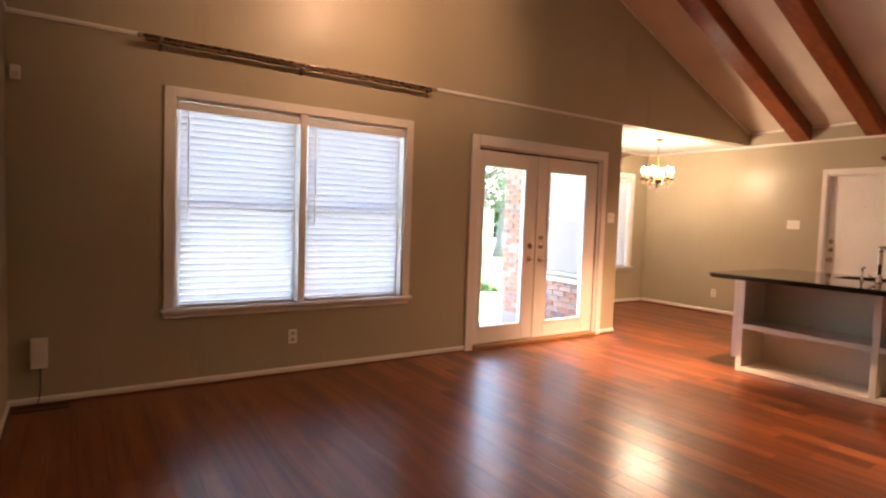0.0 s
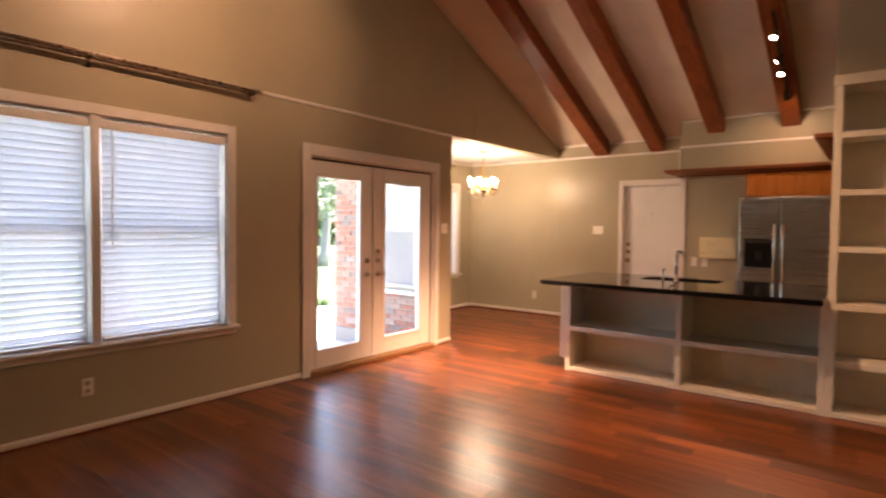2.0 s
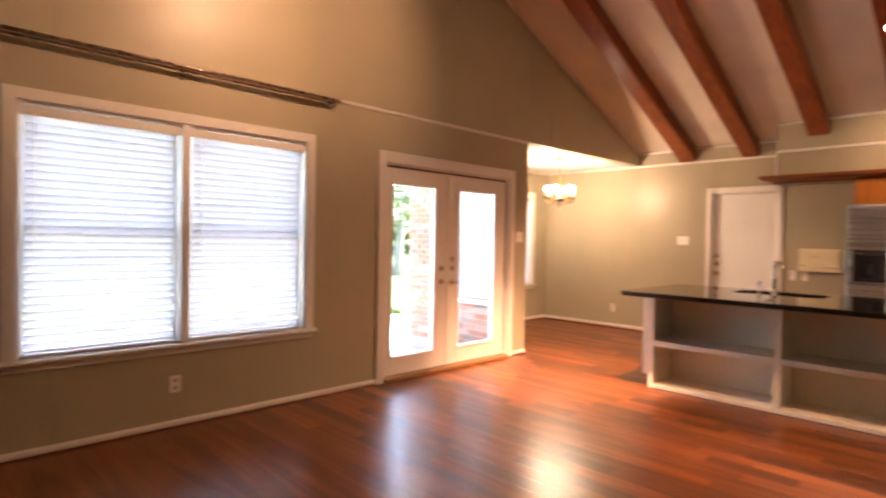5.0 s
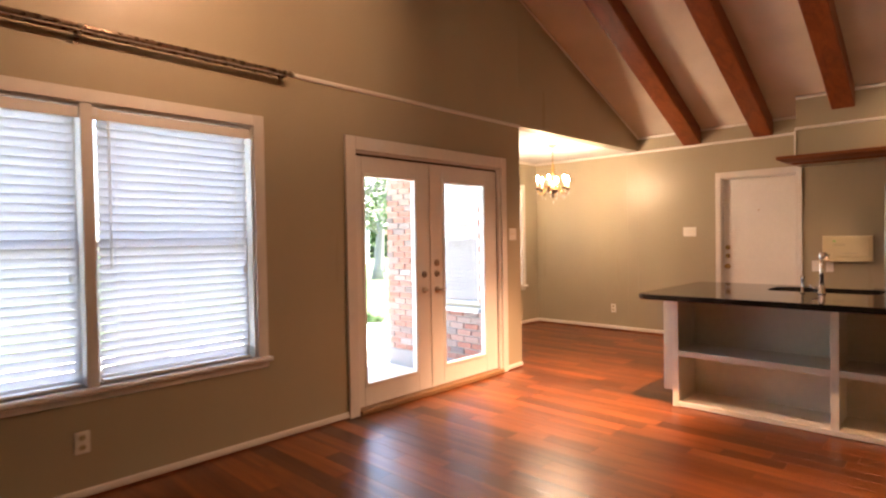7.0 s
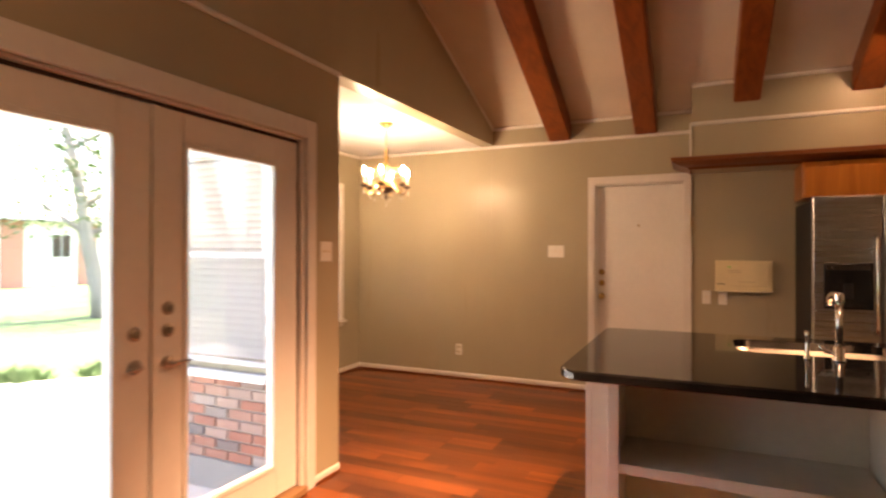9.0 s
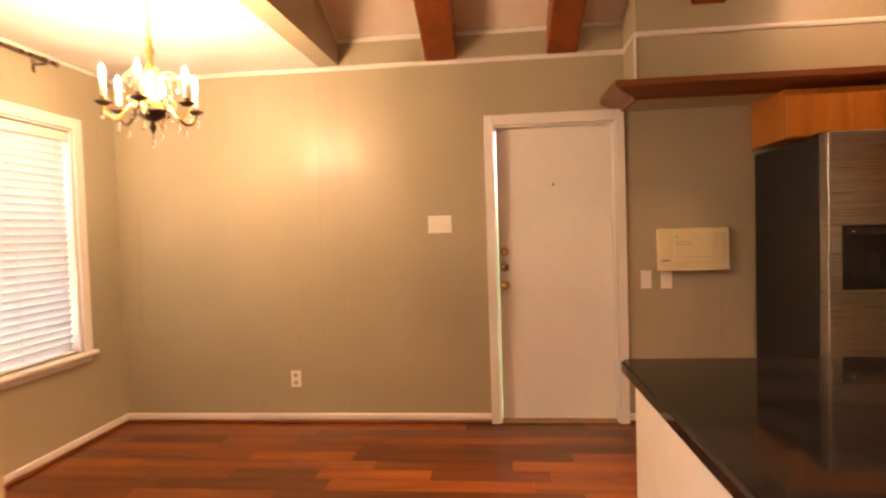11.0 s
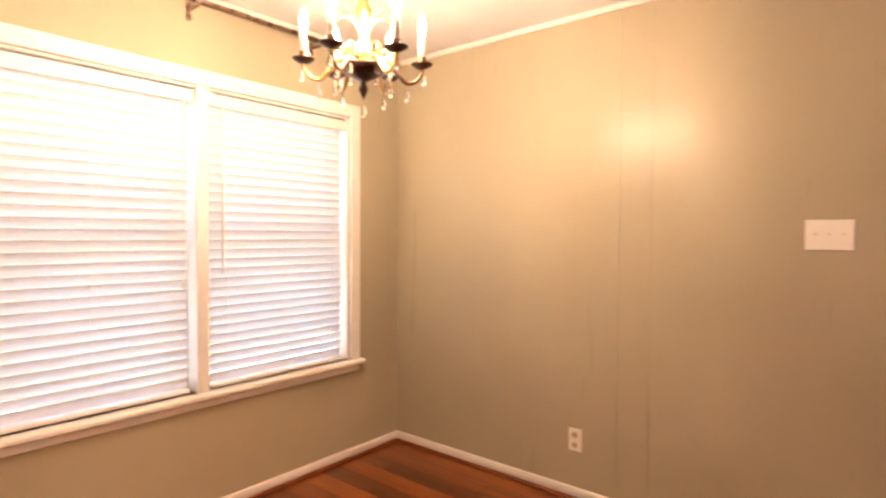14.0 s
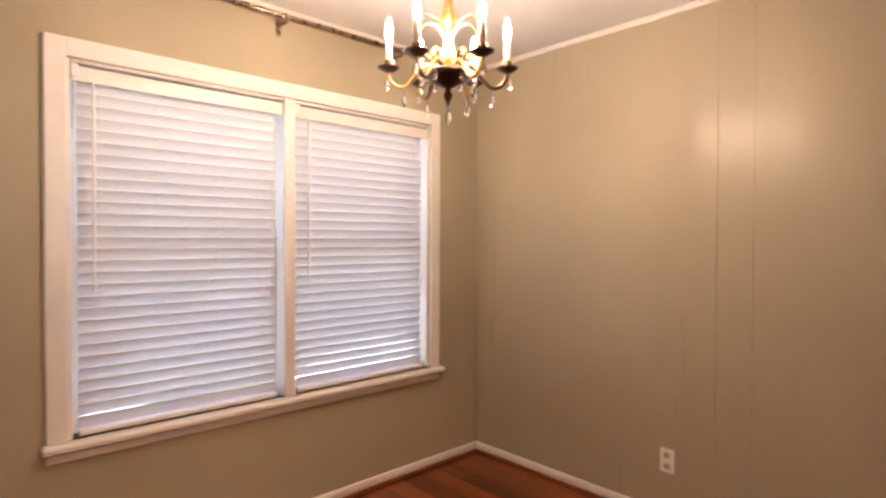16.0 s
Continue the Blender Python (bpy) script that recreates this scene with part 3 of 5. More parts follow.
# ---- french doors ----
FD = "white painted door casing"
for lo, hi in (((3.570, YN - 0.022, 0.0), (3.665, YN, 2.150)), ((5.475, YN - 0.022, 0.0), (5.552, YN, 2.150)), ((3.6655, YN - 0.0215, 2.045), (5.4745, YN, 2.150))):
    solid("door_casing", box(lo, hi, 0.004), TRIM, FD, "trim", kind="structure")
for lo, hi in (((3.666, YN, 0.0), (3.684, YN + 0.139, 2.044)), ((5.447, YN, 0.0), (5.474, YN + 0.139, 2.044)), ((3.685, YN, 2.030), (5.446, YN + 0.139, 2.044))):
    solid("door_jamb", box(lo, hi, 0.002), TRIM, "white painted door jamb", "trim", kind="structure")
solid("threshold", box((3.672, YN - 0.035, 0.0), (5.468, YN + 0.138, 0.040), 0.006), OAK, "worn brown wooden threshold under the french doors", "threshold", kind="structure")


def hardware(parent, at, out, kind, mat, lever=0.0):
    """A rose with a knob, lever or thumb-turn that stands out along the vector out."""
    rot = Vector((0, 0, 1)).rotation_difference(Vector(out)).to_matrix()
    if kind == "knob":
        prof = [(0.032, 0), (0.032, 0.006), (0.024, 0.011), (0.012, 0.014), (0.011, 0.032), (0.022, 0.040), (0.028, 0.052), (0.024, 0.064), (0.010, 0.069)]
        part("knob", lathe(prof, at, 20, turn=rot), mat, parent, "round metal door knob", True)
    elif kind == "bolt":
        prof = [(0.030, 0), (0.030, 0.007), (0.023, 0.016), (0.020, 0.018)]
        p = part("deadbolt", lathe(prof, at, 20, turn=rot), mat, parent, "metal deadbolt rose", True)
        o = Vector(at) + Vector(out) * 0.025
        s = Vector(out).cross(Vector((0, 0, 1))) * 0.004
        part("thumb_turn", box([min(o[k] - abs(s[k]) - 0.004 * abs(out[k]) - (0.014 if k == 2 else 0) - 0.003, o[k]) for k in range(3)], [o[k] + abs(s[k]) + 0.006 * abs(out[k]) + (0.014 if k == 2 else 0) + 0.003 for k in range(3)], 0.002), mat, p)
    else:
        prof = [(0.030, 0), (0.030, 0.007), (0.020, 0.014), (0.010, 0.016), (0.010, 0.042)]
        p = part("lever", lathe(prof, at, 20, turn=rot), mat, parent, "metal lever handle", True)
        a = Vector(at) + Vector(out) * 0.042
        part("lever_arm", tube([a - Vector((0.012 * lever, 0, 0)), a + Vector((0.03 * lever, 0, 0)), a + Vector((0.075 * lever, 0.008, -0.004)), a + Vector((0.10 * lever, 0.014, -0.002))], [0.009, 0.009, 0.008, 0.006], 8), mat, p, smooth=True)


def glazed_leaf(name, x0, x1, px0, px1, label):
    y0, y1, z0, z1, pz0, pz1 = YN + 0.032, YN + 0.076, 0.045, 2.012, 0.222, 1.855
    d = thing(name, ((x0 + x1) / 2, y0, z0), label, "door", "pair of french doors", "structure")
    m = 0.028
    part("stile", box((x0, y0, z0), (px0 - m, y1, z1), 0.003), DOOR, d)
    part("stile", box((px1 + m, y0, z0), (x1, y1, z1), 0.003), DOOR, d)
    part("bottom_rail", box((px0 - m + 0.0005, y0 + 0.0005, z0), (px1 + m - 0.0005, y1 - 0.0005, pz0 - m), 0.002), DOOR, d)
    part("top_rail", box((px0 - m + 0.0005, y0 + 0.0005, pz1 + m), (px1 + m - 0.0005, y1 - 0.0005, z1), 0.002), DOOR, d)
    for lo, hi in (((px0 - m, pz0 - m), (px0, pz1 + m)), ((px1, pz0 - m), (px1 + m, pz1 + m)), ((px0 + 0.0005, pz0 - m), (px1 - 0.0005, pz0)), ((px0 + 0.0005, pz1), (px1 - 0.0005, pz1 + m))):
        part("glazing_bead", box((lo[0] + 0.0005, y0 - 0.007, lo[1] + 0.0005), (hi[0] - 0.0005, y1 + 0.007, hi[1] - 0.0005), 0.004), DOOR, d)
    g = part("pane", box((px0 - 0.005, y0 + 0.018, pz0 - 0.005), (px1 + 0.005, y0 + 0.024, pz1 + 0.005)), GLASS, d, "clear door glass")
    g.visible_shadow = False
    return d


d1 = glazed_leaf("door_1", 3.687, 4.512, 3.785, 4.322, "white french door with one tall glass pane, closed")
d2 = glazed_leaf("door_2", 4.516, 5.444, 4.690, 5.246, "white french door with one tall glass pane, closed")
part("astragal", box((4.496, YN + 0.020, 0.045), (4.532, YN + 0.0315, 2.012), 0.003), DOOR, d2)
YH = YN + 0.032
for lo, hi in (((3.685, YN + 0.034, 2.0125), (5.446, YN + 0.072, 2.0295)), ((3.6842, YN + 0.034, 0.045), (3.6868, YN + 0.072, 2.012)), ((5.4442, YN + 0.028, 0.045), (5.4468, YN + 0.072, 2.012))):
    solid("weatherstrip", box(lo, hi), UMBER, "dark brown weatherstrip round the french doors", "trim", kind="structure")
hardware(d2, (4.582, YH, 1.142), (0, -1, 0), "bolt", NICKEL)
hardware(d2, (4.582, YH, 1.047), (0, -1, 0), "bolt", NICKEL)
hardware(d2, (4.582, YH, 0.905), (0, -1, 0), "lever", NICKEL, 1.0)
hardware(d1, (4.425, YH, 1.048), (0, -1, 0), "bolt", NICKEL)
hardware(d1, (4.425, YH, 0.912), (0, -1, 0), "lever", NICKEL, -0.55)

# ---- back door ----
for lo, hi in (((XB - 0.02, 2.845, 0), (XB, 2.905, 2.118)), ((XB - 0.02, 3.715, 0), (XB, 3.777, 2.118)), ((XB - 0.0195, 2.9055, 2.045), (XB, 3.7145, 2.118))):
    solid("door_casing", box(lo, hi, 0.004), TRIM, "white painted door casing", "trim", kind="structure")
for lo, hi in (((XB, 2.906, 0), (XB + 0.158, 2.918, 2.044)), ((XB, 3.702, 0), (XB + 0.158, 3.714, 2.044)), ((XB, 2.9185, 2.032), (XB + 0.158, 3.7015, 2.044))):
    solid("door_jamb", box(lo, hi, 0.002), TRIM, "white painted door jamb", "trim", kind="structure")
d3 = thing("door_3", (XB + 0.07, 3.31, 0.012), "plain white flush door, closed", "door", kind="structure")
part("leaf", box((XB + 0.065, 2.920, 0.012), (XB + 0.108, 3.700, 2.030), 0.003), DOOR, d3)
hardware(d3, (XB + 0.065, 3.658, 1.187), (-1, 0, 0), "bolt", BRASS)
hardware(d3, (XB + 0.065, 3.658, 1.080), (-1, 0, 0), "bolt", BRASS)
hardware(d3, (XB + 0.065, 3.658, 0.951), (-1, 0, 0), "knob", BRASS)
part("peephole", lathe([(0.009, 0), (0.009, 0.004), (0.005, 0.006)], (XB + 0.065, 3.312, 1.64), 12, turn=Vector((0, 0, 1)).rotation_difference(Vector((-1, 0, 0))).to_matrix()), BRASS, d3, "small brass peephole")
solid("threshold", box((XB - 0.01, 2.919, 0.0), (XB + 0.15, 3.701, 0.011), 0.003), OAK, "brown wooden threshold under the back door", "threshold", kind="structure")


# ---- wall plates ----
def facing(x, y, z, way):
    """The pose of a plate on a wall whose room side looks along way."""
    turn = {"-y": 0, "-x": -90, "+y": 180, "+x": 90}[way]
    return pose(x, y, z, 0, 0, turn)


def outlet(m):
    """A duplex outlet, built facing -y with its back at the origin."""
    o = thing("outlet", (0, 0, 0), "white duplex wall outlet with almond sockets", "outlet", "wall outlets")
    part("plate", box((-0.036, -0.006, -0.059), (0.036, 0, 0.059), 0.0025, seg=2), PLATE, o)
    for s in (-0.026, 0.026):
        f = part("socket", lathe([(0.0165, 0), (0.0165, 0.003), (0.0155, 0.0035)], (0, -0.006, s), 16, turn=Vector((0, 0, 1)).rotation_difference(Vector((0, -1, 0))).to_matrix()), ALMOND, o)
        for x in (-0.006, 0.006):
            part("slot", box((x - 0.0012, -0.0105, s - 0.004), (x + 0.0012, -0.0092, s + 0.006)), SLOT, f)
    part("screw", lathe([(0.003, 0), (0.003, 0.001)], (0, -0.006, 0), 8, turn=Vector((0, 0, 1)).rotation_difference(Vector((0, -1, 0))).to_matrix()), NICKEL, o)
    o.matrix_basis = m
    return o


first = outlet(facing(1.83, YN, 0.305, "-y"))
for m in (facing(XB, 5.165, 0.320, "-x"), facing(6.205, YD, 0.335, "-y"), facing(4.62, YS, 0.325, "+y")):
    copy_thing(first, m)


def switch(m, gangs, label):
    w = 0.07 + 0.046 * (gangs - 1)
    o = thing("light_switch", (0, 0, 0), label, "light switch", "light switches")
    part("plate", box((-w / 2, -0.006, -0.060), (w / 2, 0, 0.060), 0.0025, seg=2), PLATE, o)
    for k in range(gangs):
        x = (k - (gangs - 1) / 2) * 0.046
        tg = part("toggle", box((x - 0.005, -0.016, -0.004), (x + 0.005, -0.0055, 0.008), 0.002), IVORY, o)
        part("toggle_slot", box((x - 0.0062, -0.0068, -0.011), (x + 0.0062, -0.0062, 0.011)), PLATE, tg)
    o.matrix_basis = m
    return o


switch(facing(XB, 4.098, 1.390, "-x"), 3, "white three-gang toggle switch plate by the back door")
switch(facing(5.668, YN, 1.388, "-y"), 2, "white two-gang toggle switch plate beside french doors")
switch(facing(XB, 2.722, 0.977, "-x"), 1, "white single switch plate under the alarm panel")
switch(facing(XB, 2.590, 0.975, "-x"), 1, "ivory single switch plate under the alarm panel")

panel = thing("alarm_control", (XB, 2.425, 1.04), "ivory plastic alarm control panel with green display", "alarm panel")
part("body", box((XB - 0.045, 2.200, 1.045), (XB, 2.652, 1.312), 0.008, seg=2), IVORY, panel)
part("door", box((XB - 0.054, 2.235, 1.085), (XB - 0.0455, 2.560, 1.290), 0.004), IVORY, panel)
part("lip", box((XB - 0.060, 2.200, 1.034), (XB - 0.002, 2.652, 1.046), 0.003), IVORY, panel)
part("display", box((XB - 0.0565, 2.528, 1.250), (XB - 0.0545, 2.552, 1.262)), GREEN, panel, "small green lit display")
for z in (1.222, 1.205, 1.122):
    part("print_bar", box((XB - 0.0555, 2.44 if z > 1.2 else 2.33, z), (XB - 0.0543, 2.55 if z > 1.2 else 2.47, z + 0.005)), ALMOND, panel)
part("print_bar", box((XB - 0.0465, 2.575, 1.100), (XB - 0.0453, 2.635, 1.106)), SLOT, panel)

chime = thing("wall_box", (0.143, YN, 0.25), "white plastic wall box with a dangling cord", "wall box")
part("housing", box((0.098, YN - 0.045, 0.250), (0.190, YN, 0.446), 0.006, seg=2), PLATE, chime)
part("grille", box((0.112, YN - 0.049, 0.30), (0.176, YN - 0.0455, 0.43), 0.002), PLATE, chime)
part("cord", tube([(0.150, YN - 0.02, 0.252), (0.150, YN - 0.022, 0.15), (0.146, YN - 0.024, 0.06), (0.13, YN - 0.03, 0.004)], 0.004, 6), SLOT, chime, "dark hanging cord")
sensor = thing("alarm_sensor", (0.03, YN, 2.09), "small white corner alarm sensor", "sensor")
part("body", box((0.004, YN - 0.04, 2.088), (0.058, YN, 2.176), 0.010, seg=2), PLATE, sensor)
part("window", box((0.012, YN - 0.043, 2.10), (0.050, YN - 0.0405, 2.135), 0.004), IVORY, sensor)


def register(x0, x1, y0, y1, along, mat, label):
    r = thing("floor_register", ((x0 + x1) / 2, (y0 + y1) / 2, 0.0), label, "floor vent")
    t = 0.018
    for lo, hi in (((x0, y0), (x0 + t, y1)), ((x1 - t, y0), (x1, y1)), ((x0 + t, y0), (x1 - t, y0 + t)), ((x0 + t, y1 - t), (x1 - t, y1))):
        part("frame", box((*lo, 0.0), (*hi, 0.006), 0.002), mat, r)
    n = 14
    for k in range(n):
        if along == 1:
            a = y0 + t + (y1 - y0 - 2 * t) * (k + 0.2) / n
            part("louvre", box((x0 + t, a, 0.0005), (x1 - t, a + (y1 - y0) / n * 0.5, 0.004)), mat, r)
        else:
            a = x0 + t + (x1 - x0 - 2 * t) * (k + 0.2) / n
            part("louvre", box((a, y0 + t, 0.0005), (a + (x1 - x0) / n * 0.5, y1 - t, 0.004)), mat, r)


register(0.005, 0.31, 4.72, 4.83, 0, BRONZE, "dark metal floor vent in the corner")

# white unit on the south wall
unit = thing("wall_unit", (1.42, YS, 1.255), "white wall unit with a brass latch", "wall unit")
part("upper_box", box((1.32, YS, 1.409), (1.475, YS + 0.055, 1.515), 0.012, seg=2), PLATE, unit)
part("ledge", box((1.32, YS, 1.352), (1.505, YS + 0.062, 1.4085), 0.004), PLATE, unit)
part("lower_box", box((1.32, YS, 1.255), (1.520, YS + 0.040, 1.3515), 0.006), PLATE, unit)
part("latch", tube([(1.50, YS + 0.068, 1.384), (1.44, YS + 0.070, 1.384)], 0.005, 8), BRASS, unit, "brass latch bar")
part("keyhole", box((1.502, YS + 0.040, 1.275), (1.510, YS + 0.0415, 1.292)), SLOT, unit)


# ---- curtain rods ----
def curtain_rod(x0, x1, y, z, wall, brackets, double, label):
    r = thing("curtain_rod", ((x0 + x1) / 2, y, z), label, "curtain rod", "curtain rods")
    part("rod", tube([(x0, y, z), (x1, y, z)], 0.0135, 12), PEWTER, r, smooth=True)
    if double:
        part("rear_rod", tube([(x0 + 0.03, y + 0.05, z - 0.014), (x1 - 0.03, y + 0.05, z - 0.014)], 0.010, 10), PEWTER, r, smooth=True)
    for x, s in ((x0, -1), (x1, 1)):
        rot = Vector((0, 0, 1)).rotation_difference(Vector((s, 0, 0))).to_matrix()
        part("finial", lathe([(0.0145, -0.01), (0.019, 0.0), (0.019, 0.012), (0.013, 0.018), (0.006, 0.022)], (x, y, z), 14, turn=rot), NICKEL, r, smooth=True)
    for x in brackets:
        b = part("bracket", box((x - 0.008, y - 0.004, z - 0.028), (x + 0.008, wall - 0.0045, z - 0.016), 0.002), PEWTER, r)
        part("wall_plate", box((x - 0.012, wall - 0.005, z - 0.07), (x + 0.012, wall, z + 0.012), 0.002), PEWTER, b)
        part("cup", lathe([(0.017, -0.011), (0.018, 0.0), (0.017, 0.011)], (x, y, z), 14, turn=Vector((0, 0, 1)).rotation_difference(Vector((1, 0, 0))).to_matrix()), NICKEL, b, smooth=True)


curtain_rod(0.715, 3.085, YN - 0.085, 2.486, YN, (0.84, 1.857, 3.045), True, "brown pewter double curtain rod above the living window")
curtain_rod(6.36, 7.86, YD - 0.085, 2.440, YD, (6.45, 7.083, 7.78), False, "slim brown pewter curtain rod above the dining window")

# ---- island and bookcase ----
isl = thing("island_shelves", (5.66, 2.08, 0), "cream painted open shelves under the island counter", "shelving")
X0, X1 = 5.465, 5.88
part("post", box((X0, 3.112, 0.0), (X0 + 0.03, 3.160, 0.868), 0.002), SHELF, isl)
part("side_panel", box((X0 + 0.0305, 3.130, 0.0), (X1, 3.150, 0.868)), SHELF, isl)
part("post", box((X0, 2.070, 0.0405), (X0 + 0.03, 2.118, 0.852), 0.002), SHELF, isl)
part("divider", box((X0 + 0.0305, 2.082, 0.0405), (X1, 2.106, 0.868)), SHELF, isl)
part("post", box((X0, 1.036, 0.0), (X0 + 0.03, 1.078, 0.868), 0.002), SHELF, isl)
part("side_panel", box((X0 + 0.0305, 1.036, 0.0), (X1, 1.056, 0.868)), SHELF, isl)
part("back_panel", box((X1 + 0.0005, 1.036, 0.0), (X1 + 0.02, 3.150, 0.868)), SHELF, isl)
part("bottom_board", box((X0 + 0.004, 1.079, 0.004), (X1, 3.1115, 0.040), 0.002), SHELF, isl)
part("top_rail", box((X0, 1.079, 0.8525), (X0 + 0.03, 3.1115, 0.868), 0.001), SHELF, isl)
for y0, y1 in ((2.119, 3.1295), (1.0565, 2.069)):
    part("shelf", box((X0 + 0.003, y0, 0.398), (X1, y1, 0.444), 0.002), SHELF, isl)
part("outlet_box", box((X1 - 0.006, 1.60, 0.66), (X1, 1.69, 0.73), 0.002), SHELF, isl)
cab = thing("base_cabinet", (6.2, 2.1, 0), "cream painted island base cabinet behind the shelves", "cabinet")
part("end_panel", box((5.60, 3.255, 0.09), (6.47, 3.282, 0.868), 0.002), SHELF, cab)
part("face_strip", box((5.60, 3.1605, 0.09), (5.622, 3.2545, 0.868), 0.002), SHELF, cab)
part("carcass", box((5.901, 1.036, 0.10), (6.45, 3.2545, 0.62)), SHELF, cab)
part("toe_kick", box((5.66, 3.17, 0.0), (6.38, 3.215, 0.0895)), SHELF, cab)
for k in range(4):
    y = 1.05 + k * 0.55
    dd = part("cabinet_door", box((6.451, y, 0.12), (6.472, y + 0.54, 0.86), 0.003), SHELF, cab)
    part("knob", lathe([(0.006, 0), (0.006, 0.014), (0.014, 0.022), (0.012, 0.03), (0.004, 0.032)], (6.472, y + 0.05, 0.76), 12, turn=Vector((0, 0, 1)).rotation_difference(Vector((1, 0, 0))).to_matrix()), NICKEL, dd)


def rounded(x0, x1, y0, y1, radii, n=6):
    """Corners in order (x0,y0), (x1,y0), (x1,y1), (x0,y1), each with its radius."""
    out = []
    for (cx, cy, sx, sy, a0), r in zip(((x0, y0, 1, 1, 180), (x1, y0, -1, 1, 270), (x1, y1, -1, -1, 0), (x0, y1, 1, -1, 90)), radii):
        for k in range(n + 1):
            a = radians(a0 + 90 * k / n)
            out.append((cx + sx * r + r * math.cos(a), cy + sy * r + r * math.sin(a)))
    return out


def slab_with_hole(outer, inner, z0, z1, edge):
    bm = bmesh.new()

    def ring(pts, z, shrink=0.0):
        c = (sum(p[0] for p in pts) / len(pts), sum(p[1] for p in pts) / len(pts))
        vs = []
        for x, y in pts:
            d = Vector((c[0] - x, c[1] - y))
            d = Vector((math.copysign(min(abs(d.x), shrink), d.x), math.copysign(min(abs(d.y), shrink), d.y)))
            vs.append(bm.verts.new((x + d.x, y + d.y, z)))
        return vs

    def join(a, b):
        for k in range(len(a)):
            j = (k + 1) % len(a)
            bm.faces.new((a[k], a[j], b[j], b[k]))

    o = [ring(outer, z1, edge), ring(outer, z1 - edge), ring(outer, z0 + edge), ring(outer, z0, edge)]
    i = [ring(inner, z1), ring(inner, z0)]
    for a, b in zip(o, o[1:]):
        join(a, b)
    join(i[0], i[1])
    for a, b in ((o[0], i[0]), (o[3], i[1])):
        edges = []
        for loop in (a, b):
            for k in range(len(loop)):
                edges.append(bm.edges.get((loop[k], loop[(k + 1) % len(loop)])) or bm.edges.new((loop[k], loop[(k + 1) % len(loop)])))
        bmesh.ops.triangle_fill(bm, use_beauty=True, edges=edges)
    return bm


counter_outline = rounded(5.140, 6.52, 1.036, 3.320, (0.01, 0.01, 0.03, 0.10))
sink_outline = rounded(5.93, 6.36, 1.90, 2.62, (0.09, 0.09, 0.09, 0.09))
solid("countertop", slab_with_hole(counter_outline, sink_outline, 0.869, 0.910, 0.007), GRANITE, "polished black granite island countertop with a sink cut-out", "countertop")
sink = thing("kitchen_sink", (6.145, 2.26, 0.66), "stainless steel undermount kitchen sink", "sink")
basin = bmesh.new()
prev = None
for z, g in ((0.868, 0.030), (0.8675, -0.002), (0.70, 0.012), (0.672, 0.035), (0.668, 0.10)):
    o = rounded(5.93 + g if g > 0.02 and z < 0.8 else 5.93 - g if z > 0.8 else 5.93 + g, 6.36 + g if z > 0.8 else 6.36 - g, 1.90 - g if z > 0.8 else 1.90 + g, 2.62 + g if z > 0.8 else 2.62 - g, [0.09] * 4)
    row = [basin.verts.new((x, y, z)) for x, y in o]
    if prev:
        for k in range(len(row)):
            j = (k + 1) % len(row)
            basin.faces.new((prev[k], prev[j], row[j], row[k]))
    prev = row
basin.faces.new(prev)
part("basin", basin, SINK, sink, smooth=True)
part("drain", lathe([(0.045, 0), (0.045, 0.003), (0.03, 0.004), (0.01, 0.002)], (6.15, 2.26, 0.668), 20), CHROME, sink, smooth=True)

tap = thing("kitchen_faucet", (5.83, 2.226, 0.91), "tall chrome single-hole kitchen faucet on the counter", "faucet")
FX, FY = 5.83, 2.226
part("base", lathe([(0.027, 0), (0.027, 0.008), (0.022, 0.014), (0.021, 0.06), (0.017, 0.066)], (FX, FY, 0.910), 18), CHROME, tap, smooth=True)
part("column", tube([(FX, FY, 0.97), (FX, FY, 1.17)], 0.0155, 14), CHROME, tap, smooth=True)
part("collar", lathe([(0.018, 0), (0.020, 0.006), (0.020, 0.036), (0.014, 0.044)], (FX, FY, 1.168), 16), CHROME, tap, smooth=True)
part("spout", tube([(FX, FY, 1.188), (FX + 0.05, FY, 1.200), (FX + 0.13, FY, 1.196), (FX + 0.19, FY, 1.176), (FX + 0.205, FY, 1.15)], [0.013, 0.0135, 0.014, 0.015, 0.015], 12), CHROME, tap, smooth=True)
part("lever", tube([(FX, FY + 0.02, 0.945), (FX, FY + 0.05, 0.950), (FX - 0.005, FY + 0.075, 0.975)], [0.010, 0.008, 0.005], 8), CHROME, tap, smooth=True)
soap = thing("soap_dispenser", (5.83, 2.345, 0.91), "slim chrome soap dispenser on the counter", "dispenser")
part("pump", lathe([(0.016, 0), (0.016, 0.006), (0.009, 0.012), (0.008, 0.095), (0.011, 0.105), (0.011, 0.125)], (5.83, 2.345, 0.910), 14), CHROME, soap, smooth=True)
part("nozzle", tube([(5.83, 2.345, 1.026), (5.875, 2.345, 1.030), (5.89, 2.345, 1.018)], 0.005, 8), CHROME, soap, smooth=True)

